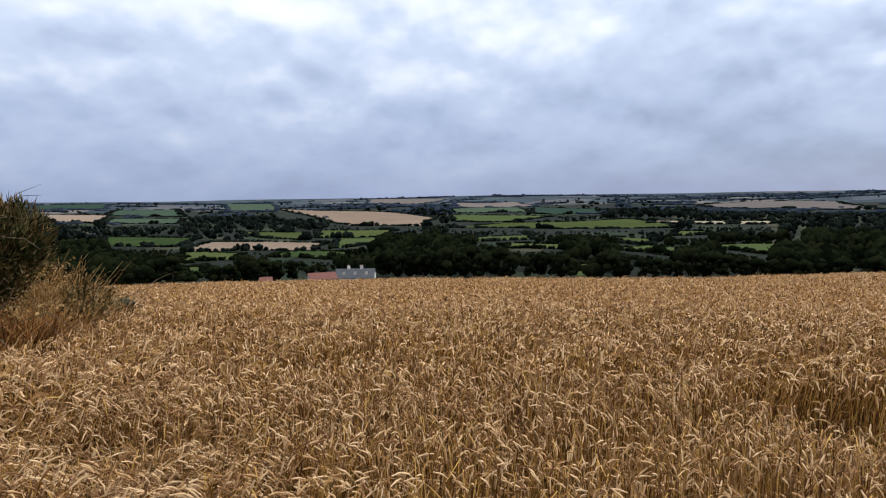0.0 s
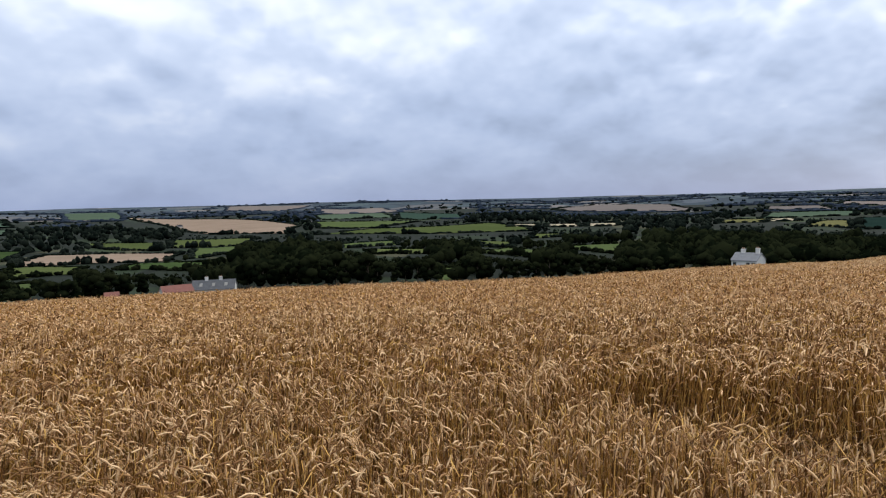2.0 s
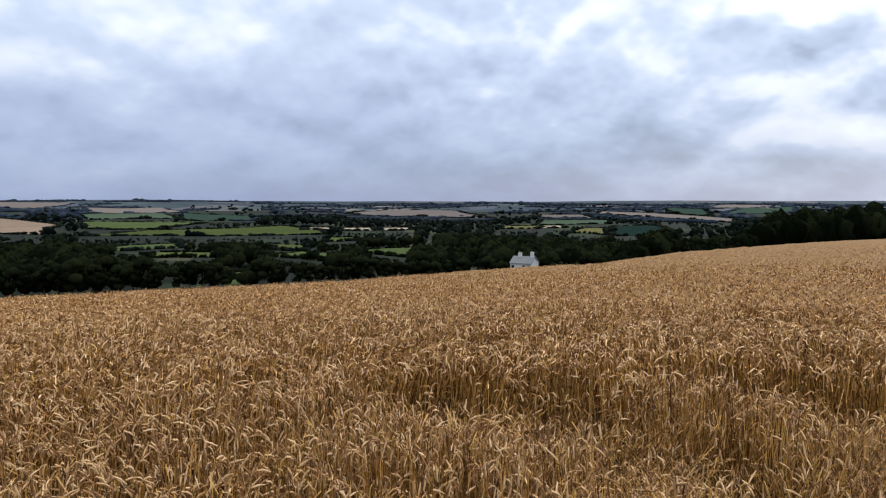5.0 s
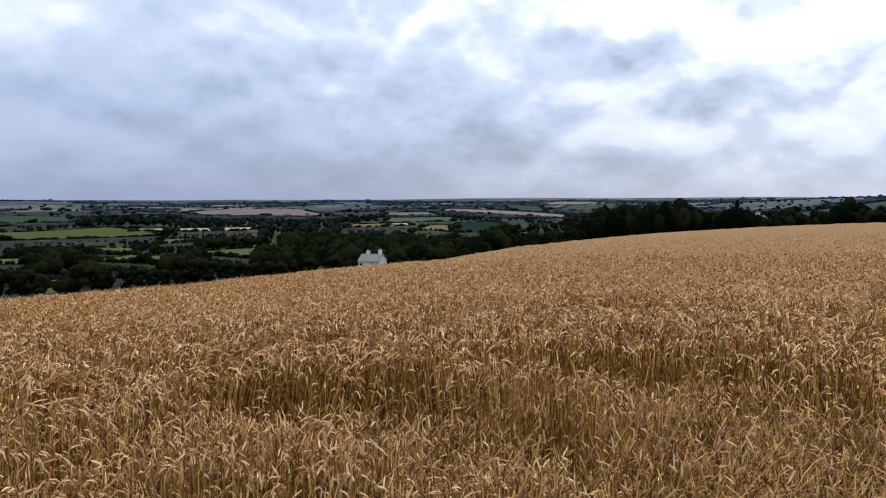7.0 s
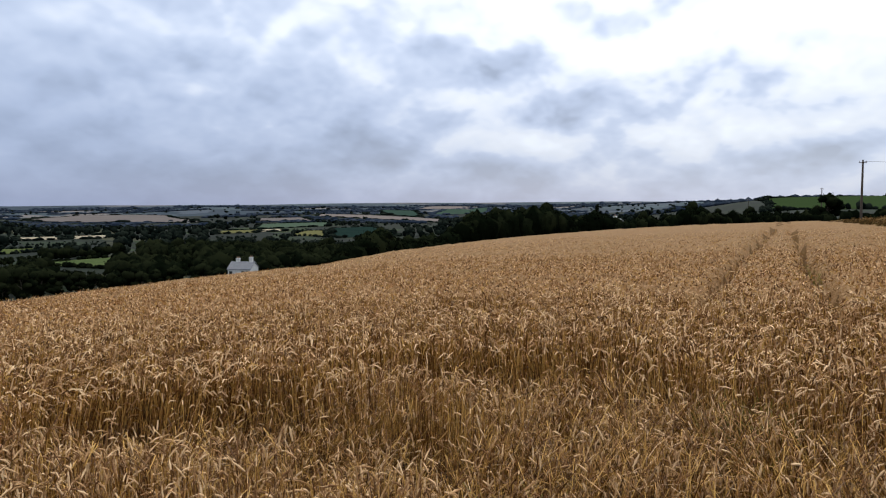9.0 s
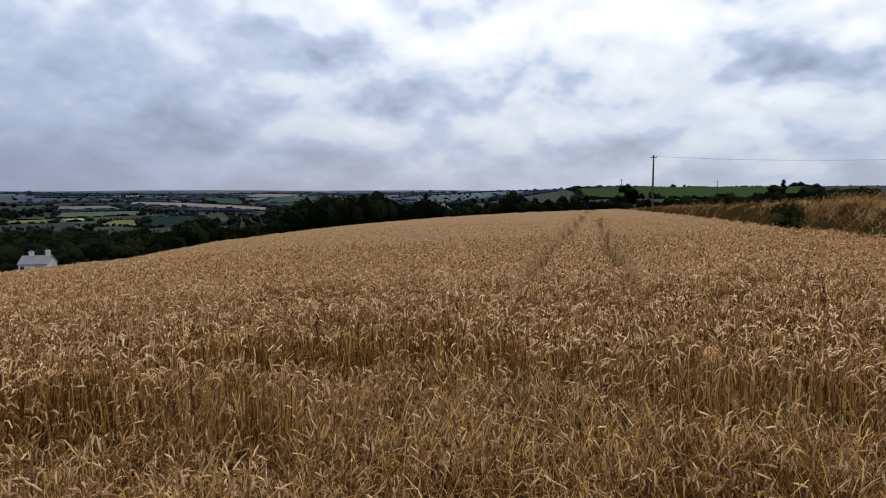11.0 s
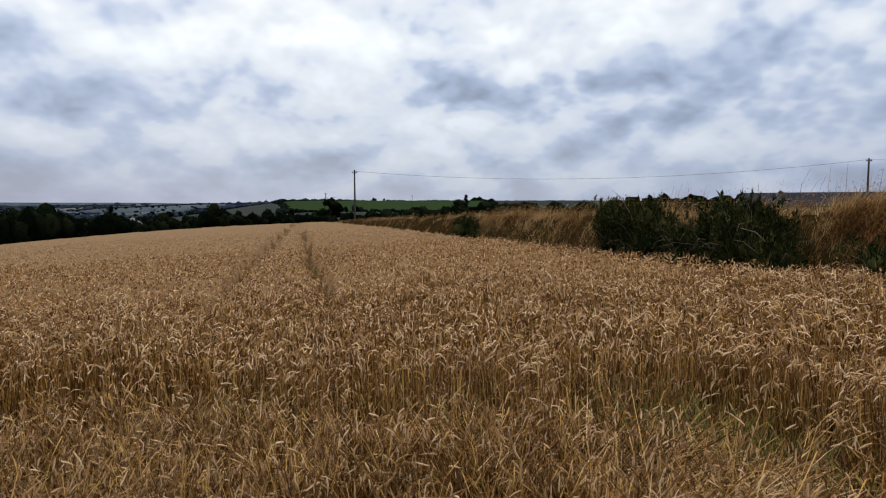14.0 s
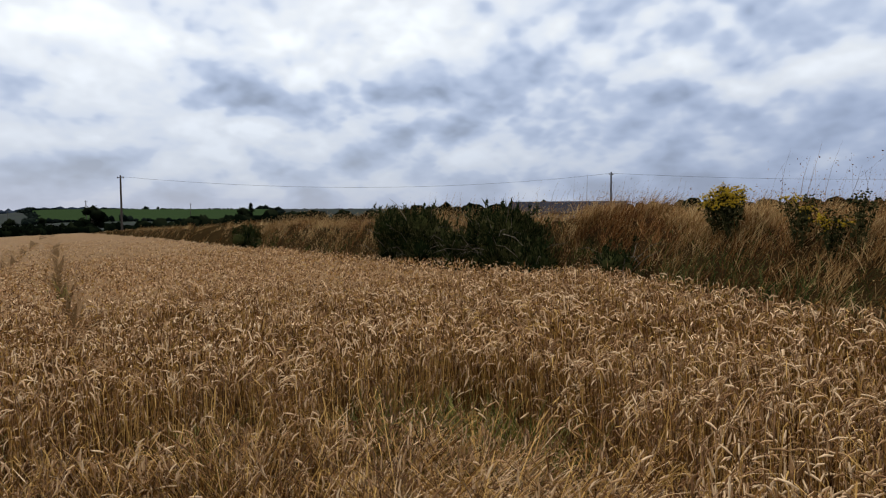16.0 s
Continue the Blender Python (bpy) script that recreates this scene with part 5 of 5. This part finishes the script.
def make_trees():
    rng = np.random.default_rng(71)
    for b, e in zip(SKYLINE_B, SKYLINE_E):
        d = float(field_end(b)) + 26
        x, y = polar(b, d)
        high = 1.6 + math.tan(radians(e)) * d - float(land(x, y))
        cone = 68 < b < 69 or 76 < b < 77
        tree(b, d, high, 4 if 68 < b < 69 else int(rng.integers(0, 4)), rng.uniform(0, 360), "dark pointed tree at the field corner" if cone else "dark full-crowned tree at the foot of the barley field", 0.85)
    for b in np.arange(45, 86, 0.75):
        d = float(field_end(b)) + rng.uniform(12, 20)
        x, y = polar(b, d)
        e = float(np.interp(b, SKYLINE_B, SKYLINE_E)) - rng.uniform(0.6, 1.2)
        high = max(1.6 + math.tan(radians(min(e, -0.75))) * d - float(land(x, y)), 2.2)
        tree(b + rng.normal(0, 0.2), d, high, int(rng.integers(0, 4)), rng.uniform(0, 360), "dense dark hedge tree at the field edge", 1.0 if high > 4 else 1.5)
    # along the foot of the slope
    b = -34.0
    while b < 47:
        d = rng.uniform(214, 238)
        free = 11.4 < b < 13.2 or abs(b + 9.2) < 3.6 or abs(b - 37.6) < 1.9 or -22.6 < b < -20.3
        if not free:
            x, y = polar(np.array([b]), np.array([d]))
            high = min(rng.uniform(7.5, 11.5), float(clear_height(x, y)[0]) * 0.92)
            if high < 2.5:
                b += 0.9
                continue
            tree(b, d, high, int(rng.integers(0, 4)), rng.uniform(0, 360), "dark round-crowned tree in the belt below the field", 1.1, "tree belt below the field")
        b += rng.uniform(0.75, 1.35)
    # single trees on the upland side
    for b, d, e, which, w in ((86.0, 175, 0.72, 0, 1.1), (98.0, 330, 1.0, 4, 1.0), (97.4, 320, 0.6, 1, 1.2)):
        x, y = polar(b, d)
        tree(b, d, 1.6 + math.tan(radians(e)) * d - float(land(x, y)), which, rng.uniform(0, 360), "single dark tree by the upland hedge", w, "trees of the upland")


make_trees()


def make_upland_hedges():
    rng = np.random.default_rng(81)
    # distance, bearings, rise of the top over the level at both ends
    for d0, b0, b1, e0, e1, bow in ((172, 84.3, 87.5, -0.75, -0.75, 0), (200, 87.5, 94, -0.72, -0.5, 0), (230, 91, 104, -0.42, 0.25, 8), (170, 97, 128, -0.1, 0.8, 10), (300, 112, 150, 0.6, 0.8, 10), (895, 87, 150, 0.42, 0.55, 0)):
        n = int((b1 - b0) * d0 * 0.0175 / (1.2 if d0 < 400 else 3.0))
        b = np.sort(rng.uniform(b0, b1, n))
        d = d0 + bow * np.sin(np.radians((b - b0) * 9)) + rng.normal(0, 1.0, n)
        x, y = polar(b, d)
        e = e0 + (e1 - e0) * (b - b0) / (b1 - b0) + (0.12 if d0 < 400 else 0.03) * np.sin(b * 2.1) + rng.normal(0, 0.05, n) + np.where(rng.random(n) < 0.05, 0.2 if d0 < 400 else 0.06, 0.0)
        high = np.maximum(1.6 + np.tan(np.radians(e)) * d - land(x, y), 0.8)
        c = np.stack([x, y, land(x, y) + high * 0.45], 1)
        r = np.stack([0.5 + high * 0.4, 0.5 + high * 0.4, high * 0.55], 1)
        k = np.repeat(np.arange(n), 8)
        o = rng.normal(size=(len(k), 3))
        o /= np.linalg.norm(o, axis=1)[:, None]
        v, f, ix = joined([clumps(c, r, rng, 2 if d0 < 400 else 1, 0.3), flecks(c[k] + o * r[k], np.full(len(k), 0.3), rng)])
        tagged(new("upland_hedge", sheet_mesh("upland_hedge", v, f, LEAF)), "dark hedge with small trees across the upland", "hedge", "hedges of the upland", "stuff")


make_upland_hedges()


def make_field_hedge():
    """The overgrown hedge that closes the barley field below the trees."""
    rng = np.random.default_rng(83)
    b = np.sort(rng.uniform(46, 86, 1500))
    d = field_end(b) + rng.uniform(4, 16, len(b))
    x, y = polar(b, d)
    e = np.minimum(np.interp(b, SKYLINE_B, SKYLINE_E) - 0.7, -0.7) + 0.12 * np.sin(b * 5) + rng.normal(0, 0.12, len(b))
    e = np.maximum(e, -np.interp(b, BROW_AT, BROW_DIP) + 0.45)
    high = np.maximum(1.6 + np.tan(np.radians(e)) * d - land(x, y), 1.2)
    c = np.stack([x, y, land(x, y) + high * 0.5], 1)
    r = np.stack([0.8 + high * 0.22, 0.8 + high * 0.22, high * 0.52], 1)
    k = np.repeat(np.arange(len(b)), 22)
    o = rng.normal(size=(len(k), 3))
    o /= np.linalg.norm(o, axis=1)[:, None]
    o[:, 2] = np.abs(o[:, 2])
    v, f, ix = joined([clumps(c, r, rng, 1, 0.3), flecks(c[k] + o * r[k] * 1.05, rng.uniform(0.15, 0.4, len(k)), rng)])
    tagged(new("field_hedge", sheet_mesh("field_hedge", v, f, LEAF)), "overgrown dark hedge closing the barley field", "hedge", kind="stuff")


make_field_hedge()


# --- houses ---
def gable_house(name, label, b, d, turn, long, deep, wall, ridge, walls, roofs, chimneys, sunk=0.0, skylights=0, windows=(), category="house"):
    x, y = polar(b, d)
    root = tagged(new(name), label, category, "buildings of the valley")
    root.matrix_basis = pose(x, y, float(land(x, y)) - sunk, 0, 0, -b + turn)
    bm = bmesh.new()
    box(bm, -long / 2, long / 2, -deep / 2, deep / 2, 0, wall)
    for s in (-1, 1):
        p = [bm.verts.new((s * long / 2, -deep / 2, wall)), bm.verts.new((s * long / 2, deep / 2, wall)), bm.verts.new((s * long / 2, 0, ridge)),
             bm.verts.new((s * (long / 2 - 0.25), -deep / 2, wall)), bm.verts.new((s * (long / 2 - 0.25), deep / 2, wall)), bm.verts.new((s * (long / 2 - 0.25), 0, ridge))]
        for q in ((0, 1, 2), (3, 5, 4), (0, 2, 5, 3), (1, 4, 5, 2), (0, 3, 4, 1)):
            bm.faces.new([p[i] for i in q])
    part("wall", bm, walls, root)
    for s in (-1, 1):
        bm = bmesh.new()
        run = deep / 2 + 0.3
        drop = wall - (ridge - wall) * 0.3 / (deep / 2)
        v = [bm.verts.new((e * (long / 2 + 0.2), q[0], q[1])) for e in (-1, 1) for q in ((0, ridge + 0.02), (s * run, drop), (s * run, drop + 0.14), (0, ridge + 0.2))]
        for q in ((0, 1, 2, 3), (4, 7, 6, 5), (0, 4, 5, 1), (1, 5, 6, 2), (2, 6, 7, 3), (3, 7, 4, 0)):
            bm.faces.new([v[i] for i in q])
        slope = part("roof", bm, roofs, root)
        if s < 0:
            for i in range(skylights):
                bm = bmesh.new()
                at = (i + 0.7) / (skylights + 0.4) * long - long / 2
                u0, u1 = 0.35, 0.68
                z = lambda u: ridge + 0.2 + (drop + 0.14 - ridge - 0.2) * u
                w = [bm.verts.new((at + e, -run * u, z(u) + 0.04)) for e, u in ((-0.45, u0), (0.45, u0), (0.45, u1), (-0.45, u1))]
                bm.faces.new(w)
                bmesh.ops.solidify(bm, geom=bm.faces[:], thickness=0.05)
                part("skylight", bm, GREYWALL, slope, "pale roof window")
    for at, high in chimneys:
        bm = bmesh.new()
        box(bm, at - 0.45, at + 0.45, -0.35, 0.35, ridge - 0.6, ridge + high)
        box(bm, at - 0.53, at + 0.53, -0.43, 0.43, ridge + high, ridge + high + 0.14)
        stack = part("chimney", bm, RENDER if walls is RENDER else BRICK, root)
        for q in (-0.2, 0.2):
            bm = bmesh.new()
            bmesh.ops.create_cone(bm, cap_ends=True, segments=8, radius1=0.13, radius2=0.1, depth=0.4, matrix=Matrix.Translation((at + q, 0, ridge + high + 0.32)))
            part("chimney_pot", bm, BRICK, stack)
    for at, z in windows:
        bm = bmesh.new()
        box(bm, at - 0.5, at + 0.5, -deep / 2 - 0.04, -deep / 2 + 0.05, z, z + 1.3)
        win = part("window", bm, RENDER, root)
        bm = bmesh.new()
        box(bm, at - 0.42, at + 0.42, -deep / 2 - 0.06, -deep / 2 - 0.045, z + 0.08, z + 1.22)
        part("pane", bm, PANE, win)
    return root


def make_buildings():
    gable_house("farmhouse", "long grey slate-roofed farmhouse with two chimneys", -7.9, 206, -8, 12.2, 7.0, 3.0, 5.3, RENDER, OLDSLATE, ((-2.2, 0.9), (1.9, 0.9)), 0.95, 3, ((-4, 1.0), (-1, 1.0), (3, 1.0)))
    gable_house("shed", "low farm shed with a red roof", -10.9, 205, 12, 8.5, 6.0, 2.6, 4.2, GREYWALL, REDTIN, (), 0.75, category="shed")
    gable_house("shed", "small farm shed with a rusty red roof", -15.7, 205, 4, 3.6, 4.0, 2.2, 3.4, GREYWALL, REDTIN, (), 0.65, category="shed")
    villa = gable_house("villa", "white rendered two-storey house with tall chimneys", 37.6, 180, -22, 6.2, 5.6, 7.0, 8.6, RENDER, PALESLATE, ((-1.3, 0.9), (2.3, 1.2)), -0.1, 0, ((-2.3, 5.2), (1.0, 5.2), (2.3, 5.2), (1.0, 2.4), (2.3, 2.4)))
    # a low front range with its own roof, and a small wing at the end
    for x0, x1, y0, y1, z0, z1 in ((-4.0, 0.2, -5.2, -2.8, 3.0, 4.4), (3.1, 5.4, -1.6, 2.0, 4.2, 5.6)):
        bm = bmesh.new()
        box(bm, x0, x1, y0, y1, 0, z0)
        part("wall", bm, RENDER, villa)
        bm = bmesh.new()
        v = [bm.verts.new(p) for p in ((x0 - 0.2, y0 - 0.2, z0), (x1 + 0.2, y0 - 0.2, z0), (x1 + 0.2, y1, z1), (x0 - 0.2, y1, z1))]
        bm.faces.new(v)
        bmesh.ops.solidify(bm, geom=bm.faces[:], thickness=0.15)
        part("roof", bm, PALESLATE, villa)
    for x0, z0 in ((-3.2, 1.0), (-1.4, 1.0)):
        bm = bmesh.new()
        box(bm, x0 - 0.45, x0 + 0.45, -5.25, -5.16, z0, z0 + 1.3)
        part("window", bm, PANE, villa)
    gable_house("cottage", "white gabled cottage among dark trees", 70.3, 176, 70, 4.2, 4.0, 3.6, 5.2, RENDER, PALESLATE, ((-1.6, 0.7),), -1.6)
    for b, d, turn in ((-28.9, 660, 20), (-29.3, 675, 70), (33.3, 1250, 80), (31.9, 1300, 15), (-10.4, 1010, 30), (0.2, 960, 10), (34.6, 270, 20), (66.5, 1500, 20), (74.4, 1100, 10)):
        gable_house("cottage", "small grey-rendered farm cottage among far trees", b, d, turn, 7.0, 5.5, 2.8, 5.0, GREYWALL, SLATE, ((-2.8, 0.8),))
    gable_house("barn", "long low tin-roofed barn behind the bank", 125.8, 62, -4, 10.4, 6.0, 0.8, 1.75, GREYWALL, TIN, (), -0.34, category="barn")


make_buildings()


# --- poles and wires ---
def utility_pole(b, d, top, label):
    x, y = polar(b, d)
    z = float(land(x, y))
    high = top - z
    root = tagged(new("utility_pole"), label, "utility pole", "overhead line")
    root.location = (x, y, z)
    v, f = tube([(0, 0, -0.3), (0, 0, high * 0.5), (0, 0, high)], [0.17, 0.145, 0.11], 10)
    part_of("shaft", sheet_mesh("shaft", v, f, POLEWOOD, None, True), root)
    bm = bmesh.new()
    box(bm, -0.05, 0.05, -0.45, 0.45, high - 0.42, high - 0.32, 0.01)
    part("crossarm", bm, POLEWOOD, root)
    for q in (-0.38, 0.38):
        bm = bmesh.new()
        bmesh.ops.create_cone(bm, cap_ends=True, segments=8, radius1=0.05, radius2=0.035, depth=0.16, matrix=Matrix.Translation((0, q, high - 0.24)))
        part("insulator", bm, PORCELAIN, root)
    return Vector((x, y, top - 0.2))


def wire(a, b, sag):
    pts = []
    for i in range(33):
        u = i / 32
        p = a.lerp(b, u)
        pts.append((p.x, p.y, p.z - sag * 4 * u * (1 - u)))
    v, f = tube(pts, [0.022] * 33, 4)
    tagged(new("overhead_wire", sheet_mesh("overhead_wire", v, f, WIRE)), "thin dark overhead wire hung between poles", "wire", "overhead line")


def make_line():
    tall = utility_pole(88.2, 104, 1.6 + 104 * math.tan(radians(3.15)), "tall dark wooden utility pole beside the bank")
    near = utility_pole(129.4, 108, 1.6 + 108 * math.tan(radians(3.52)), "dark wooden utility pole behind the bank")
    third = utility_pole(85.6, 235, 1.6 + 235 * math.tan(radians(1.15)), "distant wooden utility pole behind a tree")
    fourth = utility_pole(80.5, 330, 1.6 + 330 * math.tan(radians(0.36)), "distant wooden utility pole over the trees")
    fifth = utility_pole(93.2, 300, 1.6 + 300 * math.tan(radians(0.95)), "distant wooden utility pole on the upland")
    wire(tall, near, 1.9)
    wire(near, Vector((40, -160, 9)), 1.6)


make_line()
